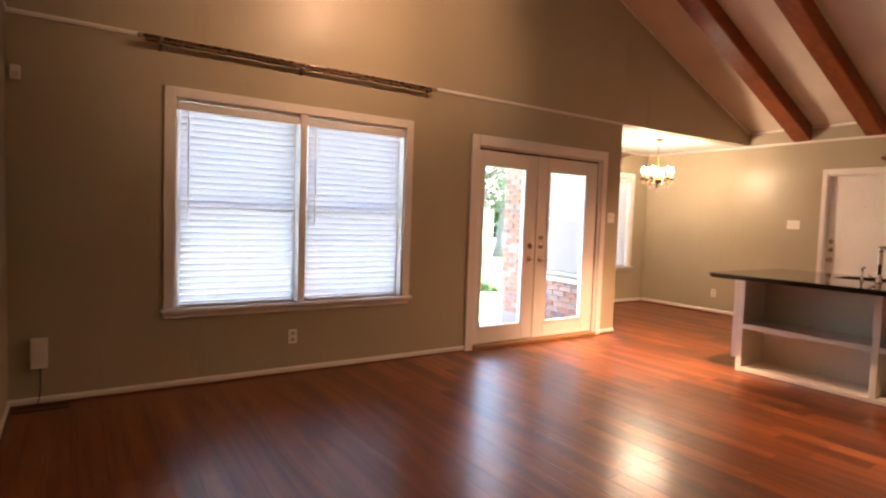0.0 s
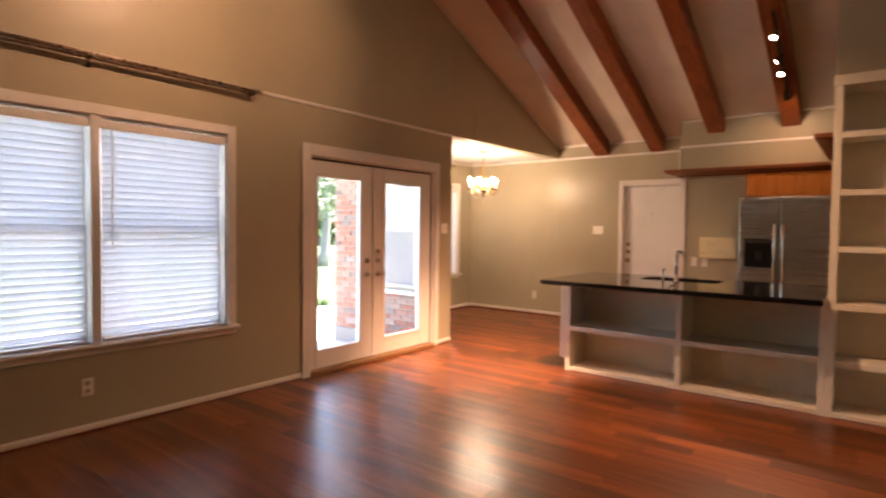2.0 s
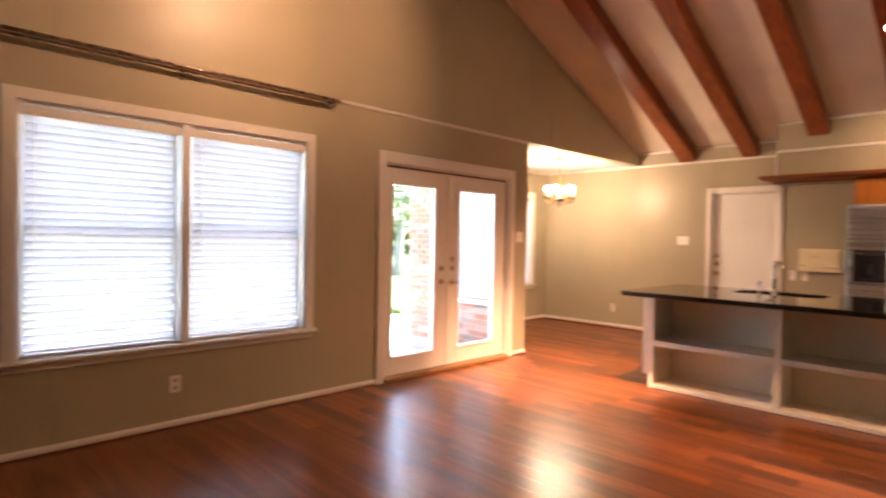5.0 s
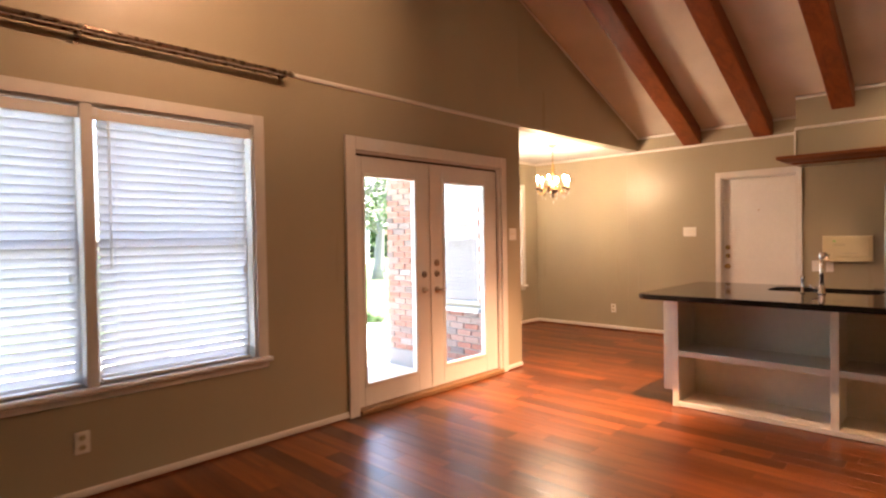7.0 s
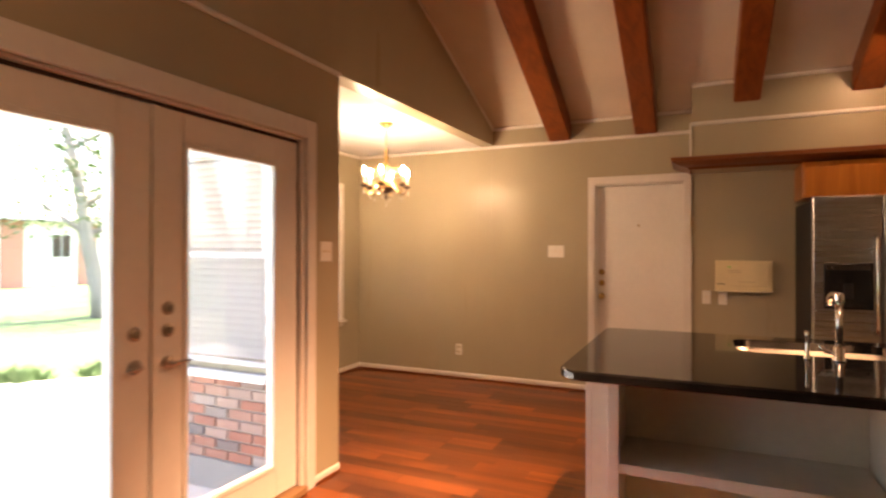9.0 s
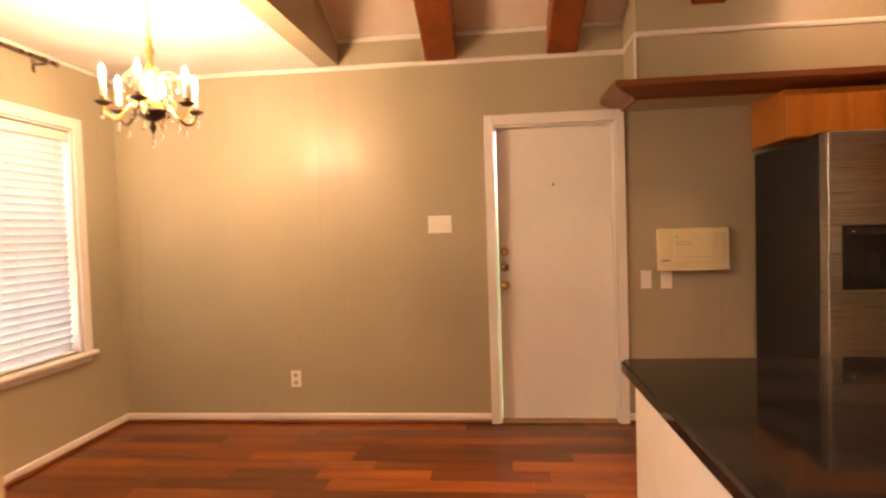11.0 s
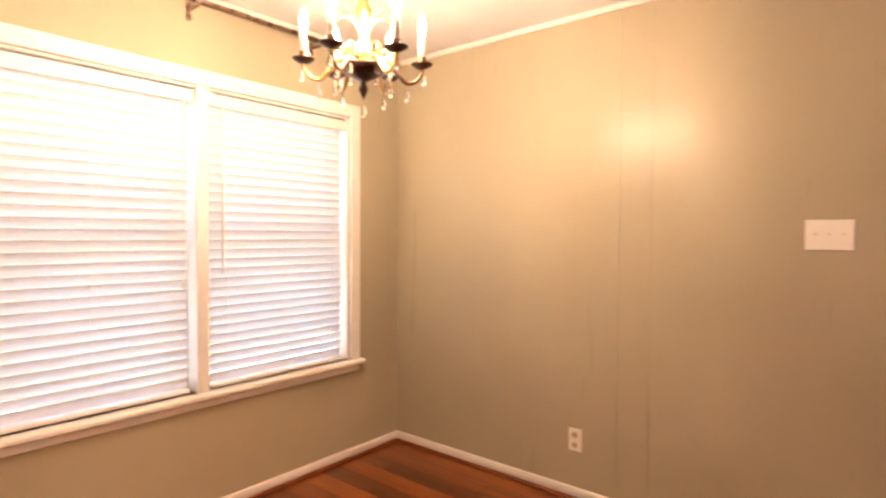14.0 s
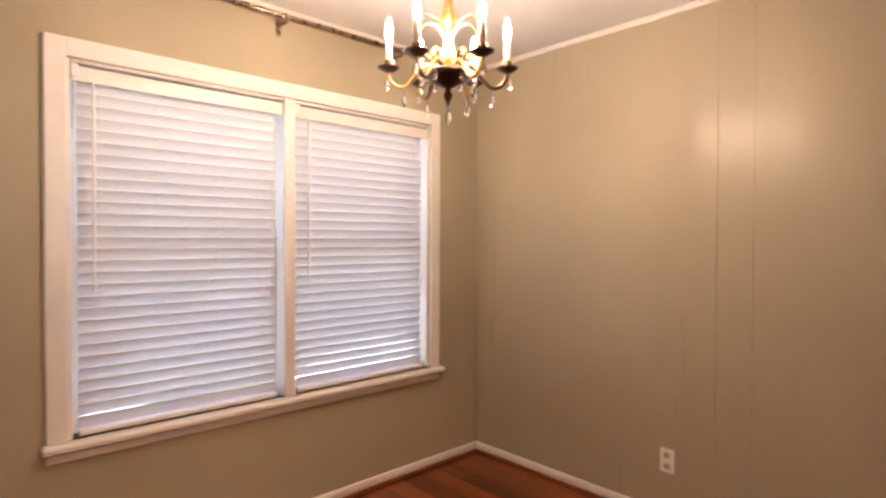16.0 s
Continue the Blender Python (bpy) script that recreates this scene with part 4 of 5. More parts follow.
bk = thing("bookcase", (5.64, 0.755, 0), "tall cream built-in bookcase with empty shelves", "bookcase")
part("post", box((X0, 0.980, 0.0), (X0 + 0.035, 1.034, 2.475), 0.002), SHELF, bk)
part("post", box((X0, YS + 0.002, 0.0), (X0 + 0.035, 0.522, 2.475), 0.002), SHELF, bk)
part("side_panel", box((X0 + 0.0355, 1.008, 0.0), (5.82, 1.034, 2.475)), SHELF, bk)
part("side_panel", box((X0 + 0.0355, YS + 0.002, 0.0), (5.82, 0.500, 2.475)), SHELF, bk)
part("back_panel", box((5.8205, YS + 0.002, 0.0), (5.84, 1.034, 2.475)), SHELF, bk)
part("top_board", box((X0 - 0.012, YS + 0.002, 2.4755), (5.84, 1.042, 2.555), 0.004), SHELF, bk)
part("bottom_board", box((X0 + 0.004, 0.5225, 0.003), (5.82, 0.9795, 0.038), 0.002), SHELF, bk)
for z in (2.138, 1.712, 1.292, 0.861, 0.431):
    part("shelf", box((X0 + 0.003, 0.5005, z - 0.045), (5.82, 1.0075, z), 0.002), SHELF, bk)

# ---- fridge and wood cabinets ----
fr = thing("refrigerator", (8.03, 1.58, 0), "stainless steel side-by-side refrigerator with black sides", "refrigerator")
part("body", box((7.725, 1.125, 0.03), (8.44, 2.036, 1.772), 0.006), FRIDGE_SIDE, fr)
part("hinge_cover", box((7.66, 1.98, 1.7725), (7.80, 2.03, 1.795), 0.004), FRIDGE_SIDE, fr)
ld = part("door", box((7.640, 1.630, 0.06), (7.724, 2.036, 1.790), 0.012, seg=3), STEEL, fr, smooth=False)
rd = part("door", box((7.640, 1.125, 0.06), (7.724, 1.622, 1.790), 0.012, seg=3), STEEL, fr)
ds = part("dispenser", box((7.634, 1.682, 0.985), (7.6395, 1.972, 1.312), 0.002), BLACK, ld, "glossy black water dispenser")
part("control_strip", box((7.632, 1.700, 1.262), (7.6338, 1.955, 1.298), 0.001), SLOT, ds, "dark control strip")
part("recess_lip", box((7.628, 1.700, 1.000), (7.6338, 1.955, 1.014), 0.002), BLACK, ds)
part("paddle", box((7.630, 1.800, 1.06), (7.6338, 1.855, 1.17), 0.004), FRIDGE_SIDE, ds)
# Pale dot painted in for a reflected highlight on the black front.
part("glint_dot", box((7.6305, 1.917, 1.277), (7.6319, 1.925, 1.283)), PLATE, ds, "small pale dot painted as a reflected highlight")
for y, dr in ((1.668, ld), (1.584, rd)):
    part("handle", tube([(7.636, y, 1.500), (7.585, y, 1.490), (7.580, y, 1.46), (7.580, y, 0.86), (7.585, y, 0.83), (7.636, y, 0.82)], 0.0135, 10), CHROME, dr, "long steel bar handle", True)
part("kick_grille", box((7.70, 1.14, 0.0), (7.73, 2.02, 0.055), 0.003), BLACK, fr)

up = thing("wall_cabinet", (8.2, 1.5, 1.80), "orange-brown wooden cabinet over the refrigerator", "cabinet", "wooden wall cabinets")
part("carcass", box((8.06, 0.95, 1.815), (XB - 0.002, 2.040, 2.099), 0.002), CABINET, up)
for y0, y1 in ((1.50, 2.032), (0.96, 1.494)):
    part("cabinet_door", box((8.04, y0, 1.822), (8.0595, y1, 2.062), 0.004), CABINET, up)


def cornice(path, name, label):
    """A wooden cornice swept along corners given as (bottom point, top outer point)."""
    bm = bmesh.new()
    rows = []
    for (bx0, by0), (tx, ty) in path:
        d = Vector((tx - bx0, ty - by0))
        row = []
        for f, z in ((0.0, 2.098), (0.10, 2.098), (0.22, 2.114), (0.6, 2.128), (0.88, 2.146), (0.94, 2.154), (1.0, 2.155), (1.0, 2.189), (0.0, 2.189)):
            row.append(bm.verts.new((bx0 + d.x * f, by0 + d.y * f, z)))
        rows.append(row)
    for a, b in zip(rows, rows[1:]):
        for k in range(len(a)):
            j = (k + 1) % len(a)
            bm.faces.new((a[k], a[j], b[j], b[k]))
    bm.faces.new(rows[0])
    bm.faces.new(rows[-1])
    return solid(name, bm, CROWN, label, "cornice")


cornice([((XB - 0.001, 2.844), (XB - 0.001, 3.00)), ((8.138, 2.844), (7.985, 3.00)), ((8.138, YS + 0.72), (7.985, YS + 0.72))], "cornice", "reddish-brown wooden cornice under the kitchen soffit")
up2 = thing("wall_cabinet", (6.9, 0.66, 1.40), "reddish-brown wooden wall cabinet beside the bookcase", "cabinet", "wooden wall cabinets")
part("carcass", box((5.95, YS + 0.002, 1.40), (7.55, 0.82, 2.071), 0.002), CABINET, up2)
for k in range(3):
    part("cabinet_door", box((5.96 + k * 0.53, 0.8205, 1.41), (6.48 + k * 0.53, 0.84, 2.06), 0.004), CABINET, up2)
cornice([((5.95, YS + 0.002), (5.80, YS + 0.002)), ((5.95, 0.84), (5.80, 1.185)), ((7.55, 0.84), (7.55, 1.185))], "cornice", "reddish-brown wooden cornice on the side cabinets")

# ---- lamps ----
ch = thing("chandelier", (7.100, 5.278, FLAT), "gilt and antique brass chandelier with lit candle bulbs and crystals", "chandelier")
CX, CY = 7.100, 5.278
part("canopy", lathe([(0.062, 2.512), (0.060, 2.500), (0.035, 2.482), (0.012, 2.470), (0.006, 2.462)], (CX, CY, 0), 24), GOLD, ch, smooth=True)
chain = bmesh.new()
for k in range(7):
    z = 2.462 - k * 0.028
    ring = [(CX + (0.008 * math.cos(a) if k % 2 else 0), CY + (0 if k % 2 else 0.008 * math.cos(a)), z - 0.013 + 0.019 * math.sin(a)) for a in [2 * math.pi * j / 10 for j in range(11)]]
    tube(ring, 0.0026, 6, chain)
part("chain", chain, GOLD, ch)
part("column", lathe([(0.004, 2.285), (0.016, 2.270), (0.011, 2.245), (0.022, 2.215), (0.013, 2.19), (0.019, 2.15), (0.030, 2.12), (0.018, 2.08), (0.013, 2.04), (0.024, 2.01), (0.030, 1.985), (0.020, 1.965), (0.026, 1.945)], (CX, CY, 0), 20), GOLD, ch, smooth=True)
part("bowl", lathe([(0.018, 1.952), (0.070, 1.948), (0.080, 1.942), (0.081, 1.936), (0.068, 1.924), (0.048, 1.910), (0.028, 1.900), (0.014, 1.893)], (CX, CY, 0), 28), UMBER, ch, "dark brown turned bowl", True)
part("finial", lathe([(0.013, 1.895), (0.009, 1.884), (0.014, 1.874), (0.016, 1.866), (0.011, 1.856), (0.007, 1.846), (0.003, 1.838)], (CX, CY, 0), 16), UMBER, ch, smooth=True)


def flowing(pts, n=4):
    """A smooth run through the points given."""
    p = [Vector(q) for q in pts]
    p = [p[0] * 2 - p[1]] + p + [p[-1] * 2 - p[-2]]
    run = []
    for k in range(1, len(p) - 2):
        for j in range(n):
            t = j / n
            run.append(0.5 * (2 * p[k] + (p[k + 1] - p[k - 1]) * t + (2 * p[k - 1] - 5 * p[k] + 4 * p[k + 1] - p[k + 2]) * t * t + (3 * p[k] - p[k - 1] - 3 * p[k + 1] + p[k + 2]) * t ** 3))
    return run + [p[-2]]


def drop(at, size, parent):
    """A cut-glass pendant: a small bead and a faceted pear."""
    x, y, z = at
    bm = lathe([(0.001, 0.0), (0.006 * size, -0.006 * size), (0.001, -0.012 * size)], at, 6)
    lathe([(0.001, -0.014 * size), (0.006 * size, -0.022 * size), (0.010 * size, -0.042 * size), (0.008 * size, -0.052 * size), (0.001, -0.058 * size)], at, 6, bm)
    return part("crystal", bm, CRYSTAL, parent, "clear cut-glass pendant")


for k in range(6):
    a = radians(18 + 60 * k)
    c, s = math.cos(a), math.sin(a)

    def at(r, z):
        return (CX + 0.61 * r * c, CY + 0.61 * r * s, z)

    arm_run = flowing([at(0.05, 1.950), at(0.10, 1.968), at(0.15, 1.955), at(0.19, 1.922), at(0.235, 1.895), at(0.285, 1.900), at(0.315, 1.925), at(0.320, 1.952)])
    arm = part("arm", tube(arm_run, [0.009 - 0.003 * q / len(arm_run) for q in range(len(arm_run))], 9), ANTIQUE if k % 2 else GOLD, ch, "scrolled metal arm", True)
    curl = flowing([at(0.085, 1.962), at(0.10, 1.992), at(0.135, 2.002), at(0.165, 1.985), at(0.160, 1.960), at(0.135, 1.957), at(0.128, 1.975), at(0.143, 1.981)])
    part("scroll", tube(curl, [0.0078 - 0.0045 * q / len(curl) for q in range(len(curl))], 8), GOLD if k % 2 else ANTIQUE, arm, smooth=True)
    part("socket", lathe([(0.006, -0.006), (0.010, 0.002), (0.011, 0.010), (0.0145, 0.014), (0.0145, 0.030), (0.011, 0.032)], at(0.320, 1.952), 14), ANTIQUE, arm, smooth=True)
    part("drip_pan", lathe([(0.008, -0.010), (0.020, -0.005), (0.036, 0.005), (0.038, 0.009), (0.030, 0.008), (0.014, 0.006)], at(0.320, 1.952), 12), UMBER, arm, "dark brown drip pan", True)
    part("candle", lathe([(0.0118, 0.028), (0.0118, 0.098), (0.009, 0.101)], at(0.320, 1.952), 14), CANDLE, arm, "ivory candle sleeve", True)
    part("bulb", lathe([(0.005, 0.101), (0.0085, 0.113), (0.0105, 0.128), (0.0082, 0.147), (0.004, 0.163), (0.0014, 0.172)], at(0.320, 1.952), 12), BULB, arm, "glowing flame-shaped bulb", True)
    drop(at(0.330, 1.941), 1.0, arm)
    drop(at(0.238, 1.886), 1.0, arm)
    drop(at(0.145, 1.950), 0.9, arm)
    b = radians(48 + 60 * k)
    cb, sb = math.cos(b), math.sin(b)
    part("upper_scroll", tube(flowing([(CX + r * cb, CY + r * sb, z) for r, z in ((0.015, 2.06), (0.04, 2.105), (0.08, 2.12), (0.108, 2.105), (0.116, 2.08))]), 0.0042, 6), GOLD, ch, "thin gilt upper scroll", True)
    drop((CX + 0.118 * cb, CY + 0.116 * sb, 2.077), 0.9, ch)
drop((CX, CY, 1.838), 1.15, ch)


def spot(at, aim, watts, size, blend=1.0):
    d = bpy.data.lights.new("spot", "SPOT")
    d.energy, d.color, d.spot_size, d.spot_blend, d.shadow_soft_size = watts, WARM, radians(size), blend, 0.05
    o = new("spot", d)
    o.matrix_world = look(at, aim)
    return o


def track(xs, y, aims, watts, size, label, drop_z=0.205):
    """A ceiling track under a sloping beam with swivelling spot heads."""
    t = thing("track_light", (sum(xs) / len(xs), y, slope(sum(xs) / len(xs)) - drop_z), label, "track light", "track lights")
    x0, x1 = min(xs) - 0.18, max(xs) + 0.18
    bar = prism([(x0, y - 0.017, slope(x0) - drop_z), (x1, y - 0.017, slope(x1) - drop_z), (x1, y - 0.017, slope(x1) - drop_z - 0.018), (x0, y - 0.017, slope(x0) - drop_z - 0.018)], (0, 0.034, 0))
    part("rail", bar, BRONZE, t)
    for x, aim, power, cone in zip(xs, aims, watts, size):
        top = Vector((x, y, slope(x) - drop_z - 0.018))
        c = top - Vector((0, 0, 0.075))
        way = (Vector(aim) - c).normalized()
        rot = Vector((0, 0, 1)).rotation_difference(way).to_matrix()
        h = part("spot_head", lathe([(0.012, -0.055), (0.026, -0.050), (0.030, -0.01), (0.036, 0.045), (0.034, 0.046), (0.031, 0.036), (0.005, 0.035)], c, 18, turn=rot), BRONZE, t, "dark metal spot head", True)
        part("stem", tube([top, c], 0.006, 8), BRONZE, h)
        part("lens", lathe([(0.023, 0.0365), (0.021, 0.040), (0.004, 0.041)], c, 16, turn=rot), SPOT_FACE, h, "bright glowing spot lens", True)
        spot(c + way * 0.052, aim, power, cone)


track([6.53, 6.85, 7.05, 7.43], 1.58, [(4.6, 3.0, 0.0), (6.5, 4.3, 0.0), (4.8, 2.4, 0.0), (8.14, 1.60, 1.9)], [19, 46, 20, 2.0], [82, 64, 84, 140], "dark track with four lit spot heads under a beam")
# Unseen track: first two heads wash the gable, other three are added fill.
track([2.65, 3.0, 3.35, 3.7, 4.04], 2.40, [(1.8, 4.86, 2.85), (2.9, 4.86, 3.1), (5.3, 1.9, 0.5), (5.2, 3.95, 0.0), (8.47, 4.75, 0.9)], [13.5, 12.5, 36, 255, 6], [60, 68, 76, 35, 56], "unseen dark track on the living ceiling with gable washers and added fill spots", 0.002)

# ---- outside ----
solid("ground", prism([(-600, -600, -0.32), (600, -600, -0.32), (600, 600, -0.32), (-600, 600, -0.32)], (0, 0, 0.06)), GRASS, "mown green lawn reaching into the distance", "ground", kind="structure")
# East stretch past the nook is added so the dining blind gaps read white.
solid("patio", prism([(x, y, -0.30) for x, y in ((-1.5, 5.0), (5.66, 5.0), (5.66, 6.79), (11.5, 6.79), (11.5, 11.5), (10.4, 11.2), (8.3, 9.25), (7.9, 9.3), (6.66, 10.45), (-1.5, 10.45))], (0, 0, 0.09)), CONCRETE, "pale concrete patio slab with an added stretch behind the dining blinds", "patio", kind="structure")


def bricks(parent, origin, run, out, length, rows, z0, skip=(), depth=0.055):
    """Courses of separate bricks on an upright face. run is the way along it, out the way it looks."""
    bl, bh, j = 0.200, 0.060, 0.011
    u, o = Vector(run), Vector(out)
    meshes = {}

    def brick_mesh(w):
        key = round(w, 3)
        if key not in meshes:
            bm = box((-w / 2, -depth / 2, -bh / 2), (w / 2, depth / 2, bh / 2), 0.004)
            meshes[key] = mesh_of(bm, "brick", BRICK)
        return meshes[key]

    rnd = random.Random(int(origin[0] * 100))
    turn = math.atan2(u.y, u.x)
    for r in range(rows):
        z = z0 + r * (bh + j) + bh / 2
        a = -(bl + j) / 2 if r % 2 else 0.0
        while a < length - 0.03:
            b0, b1 = max(a, 0.0), min(a + bl, length)
            a += bl + j
            if b1 - b0 < 0.03:
                continue
            c = (b0 + b1) / 2
            if any(s0 < c < s1 and t0 < z < t1 for s0, s1, t0, t1 in skip):
                continue
            ob = new("brick", brick_mesh(b1 - b0))
            p = Vector(origin) + u * c + o * (rnd.uniform(-0.003, 0.003) - depth / 2)
            ob.parent = parent
            ob.location = Vector((p.x, p.y, z)) - ORIGIN[parent]
            ob.rotation_euler = (0, 0, turn)


veneer = thing("brick_wall", (5.69, 5.9, -0.20), "mixed red and grey brick outer wall on a concrete footing", "wall", kind="structure")
part("mortar_bed", pierced(0, 5.652, 0.047, (YN + 0.141, 6.60), (-0.006, 2.40), [(WEST_WIN[0] - 0.01, WEST_WIN[1] + 0.01, WEST_WIN[2] - 0.03, WEST_WIN[3] + 0.01)]), MORTAR, veneer)
part("corner_core", box((5.652, 6.601, -0.006), (6.30, 6.795, 2.40)), MORTAR, veneer)
part("footing", box((5.632, YN + 0.141, -0.26), (5.70, 6.80, -0.008), 0.006), STONE, veneer, "grey concrete footing")
part("frieze_board", box((5.630, YN + 0.141, 2.150), (5.6515, 6.81, 2.358), 0.004), SIDING, veneer, "white painted frieze board")
bricks(veneer, (5.64, YN + 0.145, 0), (0, 1, 0), (-1, 0, 0), 1.805, 30, -0.004, [(WEST_WIN[0] - YN - 0.155, WEST_WIN[1] - YN - 0.125, WEST_WIN[2] - 0.05, WEST_WIN[3] + 0.02)], 0.03)
eave = thing("eave", (5.45, 6.1, 2.36), "white painted eave of the roof above the brick wall", "eave", kind="structure")
part("soffit_board", box((5.20, YN + 0.145, 2.360), (5.70, 7.10, 2.385), 0.003), SIDING, eave)
part("fascia", box((5.175, YN + 0.145, 2.330), (5.1995, 7.10, 2.48), 0.003), SIDING, eave)
part("roof_edge", prism([(5.12, YN + 0.145, 2.482), (5.70, YN + 0.145, 2.62), (5.70, 7.15, 2.62), (5.12, 7.15, 2.482)], (0, 0, 0.05)), SHINGLE, eave, "grey shingled roof edge")
solid("window_sill", box((5.59, WEST_WIN[0] - 0.04, 0.545), (5.68, WEST_WIN[1] + 0.04, 0.588), 0.006), ALUMINIUM, "white painted outside window sill", "sill", kind="structure")


def tree(x, y, trunks, crown, seed, label):
    rnd = random.Random(seed)
    t = thing("tree", (x, y, -0.26), label, "tree", "garden trees")
    tips = []
    for (dx, dy, h, r) in trunks:
        pts, radii = [], []
        for k in range(9):
            f = k / 8
            pts.append((x + dx * (0.1 + f) + rnd.uniform(-0.05, 0.05) * f, y + dy * (0.1 + f) + rnd.uniform(-0.05, 0.05) * f, -0.30 + h * f))
            radii.append(r * (1.35 if k == 0 else 1.0) * (1 - 0.55 * f))
        tr = part("trunk", tube(pts, radii, 12), BARK, t, "grey rough-barked trunk", True)
        for k in range(7):
            b = Vector(pts[(5 if y < 10 else 3) + k % 4])
            a = rnd.uniform(0, 6.28)
            ln = rnd.uniform(1.0, 2.2) * crown[0] / 2.5
            e = b + Vector((math.cos(a) * ln, math.sin(a) * ln, rnd.uniform(0.4, 1.4)))
            part("limb", tube([b, b.lerp(e, 0.5) + Vector((0, 0, 0.15)), e], [radii[6] * 0.6, radii[6] * 0.4, 0.02], 7), BARK, tr, smooth=True)
            tips += [e, b.lerp(e, 0.6)]
    verts, faces = [], []
    for tip in tips:
        for _ in range(crown[1]):
            c = tip + Vector([rnd.gauss(0, crown[0] * 0.30), rnd.gauss(0, crown[0] * 0.30), rnd.gauss(0, crown[0] * 0.22)])
            if c.y < 7.2 or c.z < (4.3 if y < 10 else 1.7):
                continue
            d = Vector([rnd.gauss(0, 1) for _ in range(3)]).normalized()
            s = d.orthogonal().normalized()
            q = d.cross(s)
            w = rnd.uniform(0.05, 0.11)
            n = len(verts)
            verts += [c - s * w, c + q * w * 0.45, c + s * w, c - q * w * 0.45]
            faces.append((n, n + 1, n + 2, n + 3))
    me = bpy.data.meshes.new("crown")
    me.from_pydata([Vector(v) - ORIGIN[t] for v in verts], [], faces)
    me.materials.append(LEAF)
    c = new("crown", me)
    c.parent = t
    tagged(c, "loose green leaf crown")


tree(3.05, 7.75, [(-0.15, 0.5, 7.2, 0.17), (1.15, 0.9, 7.0, 0.14)], (2.4, 16), 3, "grey twin-trunked shade tree beside the patio")
tree(12.0, 16.2, [(-0.9, 0.3, 5.5, 0.20), (0.5, 0.2, 6.0, 0.22)], (2.9, 150), 5, "leaning twin-trunked tree on the lawn")
tree(18.6, 22.5, [(0.2, 0.1, 6.0, 0.22)], (3.6, 110), 8, "leafy green tree at the end of the lawn")
tree(15.5, 19.0, [(0.3, -0.2, 5.0, 0.2)], (3.4, 110), 9, "leafy green tree near the far house")



def shrub(x, y, r, h, seed):
    rnd = random.Random(seed)
    verts, faces = [], []
    for _ in range(420):
        a, q = rnd.uniform(0, 6.28), r * math.sqrt(rnd.random())
        c = Vector((x + q * math.cos(a), y + q * math.sin(a), -0.26))
        e = c + Vector((rnd.gauss(0, 0.09), rnd.gauss(0, 0.09), h * rnd.uniform(0.4, 1.0) * (1 - 0.5 * q / r)))
        s = (e - c).cross(Vector((math.cos(a * 3), math.sin(a * 3), 0))).normalized() * 0.012
        n = len(verts)
        verts += [c - s, c + s, e]
        faces.append((n, n + 1, n + 2))
    me = bpy.data.meshes.new("grass_clump")
    me.from_pydata(verts, [], faces)
    me.materials.append(BLADE)
    tagged(new("grass_clump", me), "tall grass clump at the patio edge", "grass", kind="stuff")


for k, (x, y, r) in enumerate(((6.9, 10.5, 0.42), (6.0, 10.75, 0.35), (7.75, 9.95, 0.3), (4.4, 10.8, 0.4))):
    shrub(x, y, r, 0.34, 20 + k)

house = thing("house", (17.5, 33.5, -0.26), "white sided neighbour house with red brick ends", "house")
part("wall", box((15.6, 30.0, -0.28), (24.0, 37.0, 2.7)), SIDING, house)
for x in (16.6, 19.9):
    part("brick_pier", box((x, 29.9, -0.28), (x + 0.9, 29.999, 2.7)), FAR_BRICK, house)
part("roof", prism([(15.1, 29.4, 2.70), (24.5, 29.4, 2.70), (24.5, 33.5, 4.6), (15.1, 33.5, 4.6)], (0, 0, 0.12)), SHINGLE, house)
part("roof", prism([(15.1, 33.5, 4.6), (24.5, 33.5, 4.6), (24.5, 37.6, 2.70), (15.1, 37.6, 2.70)], (0, 0, 0.12)), SHINGLE, house)
for x in (18.6, 21.6):
    wf = part("window", box((x, 29.93, 1.0), (x + 1.0, 29.999, 2.2), 0.02), ALUMINIUM, house)
    part("pane", box((x + 0.08, 29.91, 1.08), (x + 0.48, 29.929, 2.12)), BLACK, wf)
    part("pane", box((x + 0.53, 29.91, 1.08), (x + 0.92, 29.929, 2.12)), BLACK, wf)
hedge_rnd = random.Random(77)
hv, hf = [], []
for _ in range(5000):
    c = Vector((hedge_rnd.uniform(19, 75), hedge_rnd.uniform(38, 44), hedge_rnd.uniform(-0.1, 1) ** 2 * 4.5))
    d = Vector([hedge_rnd.gauss(0, 1) for _ in range(3)]).normalized()
    s, w = d.orthogonal().normalized(), hedge_rnd.uniform(0.3, 0.7)
    q, n = d.cross(s), len(hv)
    hv += [c - s * w, c + q * w * 0.6, c + s * w, c - q * w * 0.6]
    hf.append((n, n + 1, n + 2, n + 3))
hm = bpy.data.meshes.new("far_trees")
hm.from_pydata(hv, [], hf)
hm.materials.append(LEAF)
tagged(new("far_trees", hm), "row of green trees behind the gardens", "trees", kind="stuff")

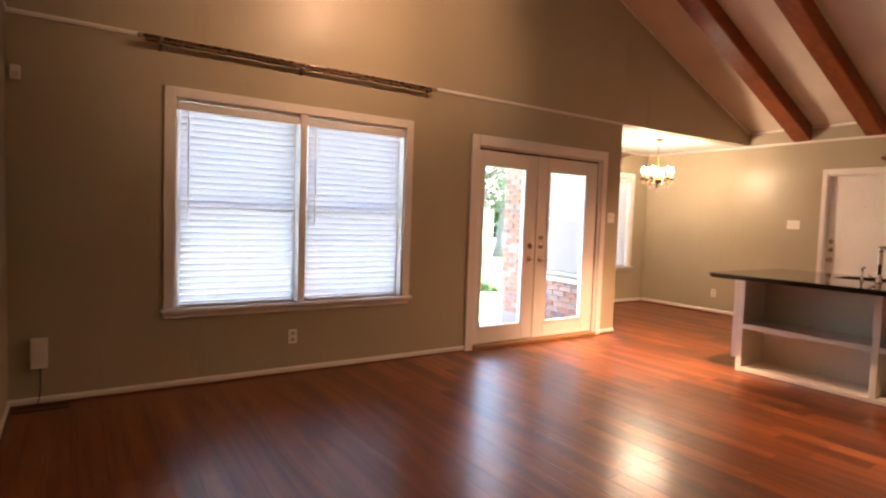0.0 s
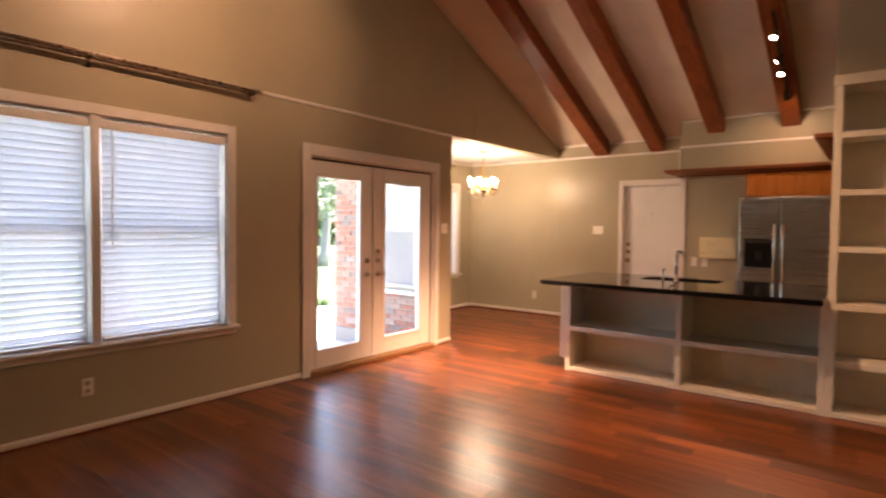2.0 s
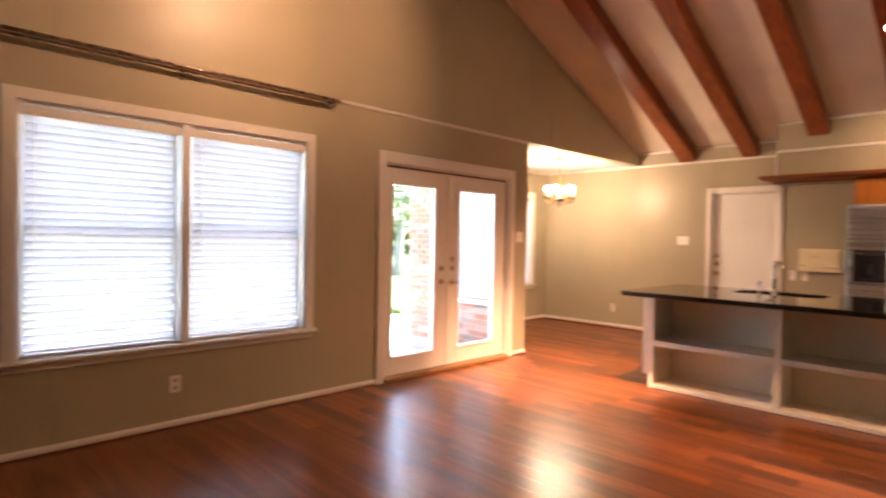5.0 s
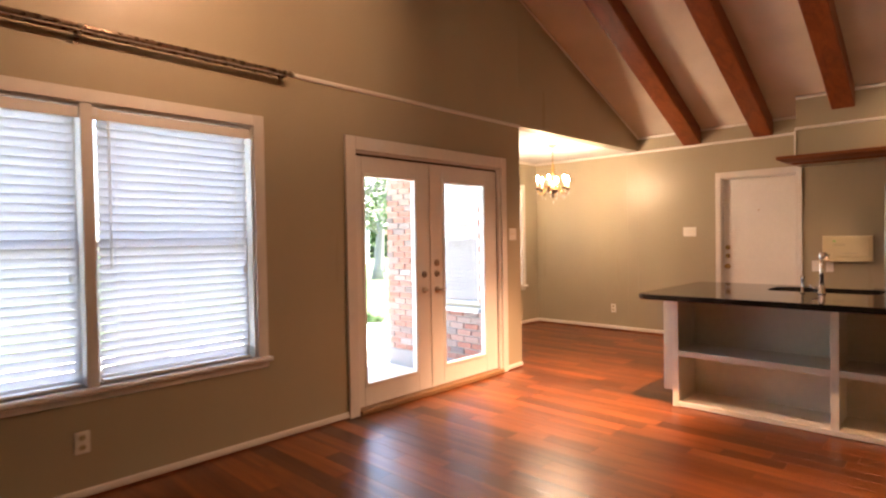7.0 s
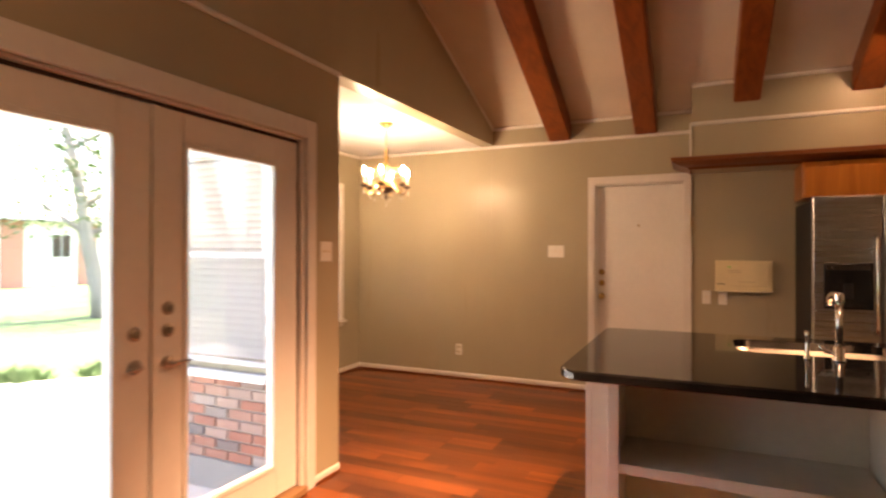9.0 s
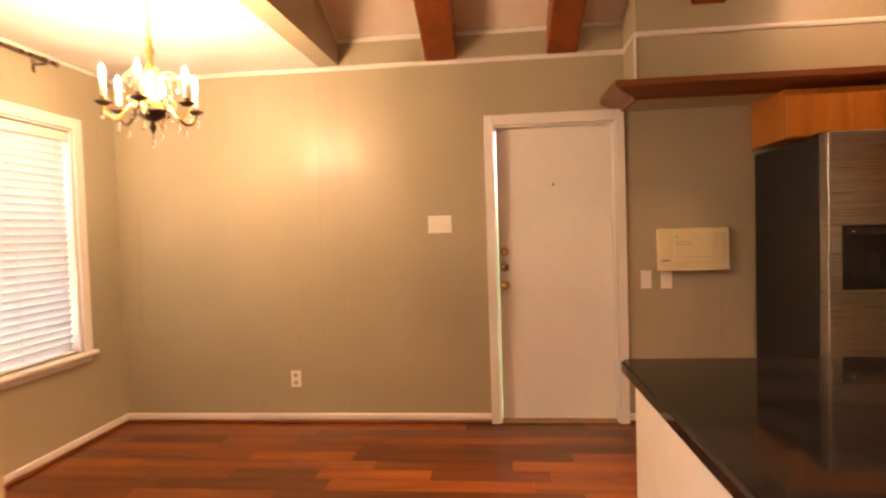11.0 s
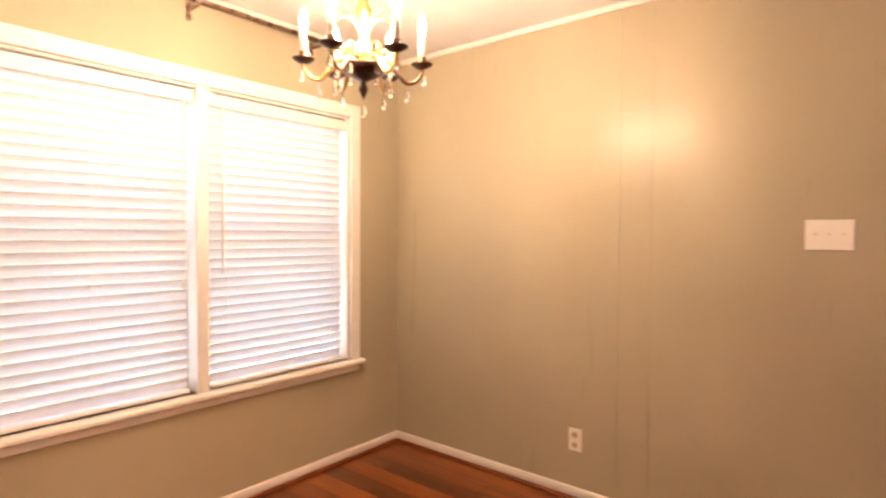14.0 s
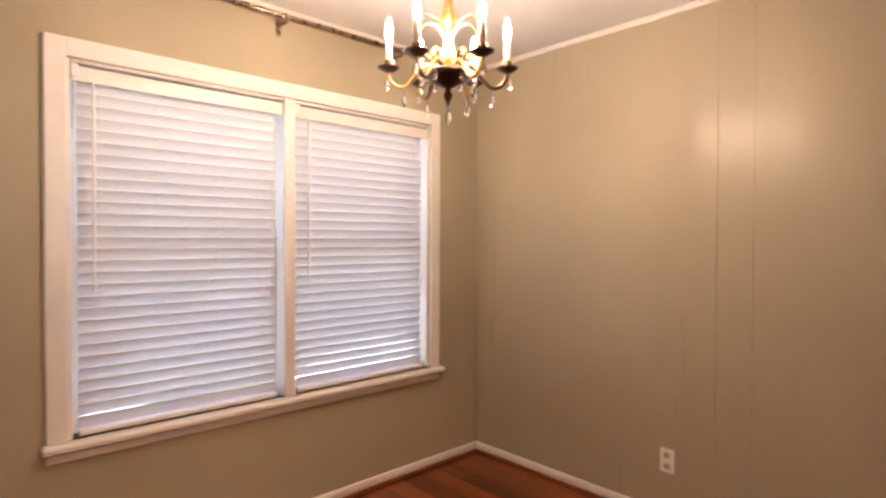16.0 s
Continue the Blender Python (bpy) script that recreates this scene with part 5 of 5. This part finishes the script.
# ---- floorboards ----
PW = 0.127
plank_meshes = {}


def plank_bm(length, width=PW):
    return box((-width / 2 + 0.0004, -length / 2 + 0.0004, -0.018), (width / 2 - 0.0004, length / 2 - 0.0004, 0.0), 0.0006)


def plank_mesh(length):
    key = round(length, 2)
    if key not in plank_meshes:
        plank_meshes[key] = mesh_of(plank_bm(key), "plank", FLOOR)
    return plank_meshes[key]


prnd = random.Random(4)
far = []
near_count = 0
cols = int((XB - XW) / PW) + 1
for k in range(cols):
    x = XB - PW * (k + 0.5)
    y1 = YD if x > XC + 0.02 else YN + 0.06
    y0 = YS if x > 1.36 else -2.2
    y = y1 - 0.0
    first_len = prnd.choice((0.25, 0.4, 0.55, 0.7, 0.85))
    while y > y0 + 0.01:
        ln = first_len if y == y1 else prnd.choice((0.35, 0.5, 0.65, 0.8, 0.95, 1.1))
        ln = min(ln, round(y - y0, 2))
        if ln < 0.02:
            break
        c = (x, y - ln / 2)
        hidden = (5.5 < c[0] < 6.45 and c[1] < 3.2) or c[1] < 0.3 or (c[0] > 6.45 and c[1] < 2.0)
        if hidden or near_count >= 300:
            far.append((c, ln))
        else:
            near_count += 1
            p = new("plank", plank_mesh(ln))
            p.parent = floor
            p.location = Vector((c[0], c[1], 0)) - ORIGIN[floor]
        y -= ln
rest_v, rest_f = [], []
for (x, y), ln in far:
    n = len(rest_v)
    a, b = PW / 2 - 0.0006, ln / 2 - 0.0006
    for z in (0.0, -0.018):
        rest_v += [(x - a, y - b, z), (x + a, y - b, z), (x + a, y + b, z), (x - a, y + b, z)]
    rest_f += [(n, n + 1, n + 2, n + 3), (n, n + 4, n + 5, n + 1), (n + 1, n + 5, n + 6, n + 2), (n + 2, n + 6, n + 7, n + 3), (n + 3, n + 7, n + 4, n)]
rm = bpy.data.meshes.new("planks_beyond")
rm.from_pydata([Vector(v) - ORIGIN[floor] for v in rest_v], [], rest_f)
rm.materials.append(FLOOR)
ro = new("planks_beyond", rm)
ro.parent = floor
tagged(ro, kind="stuff")
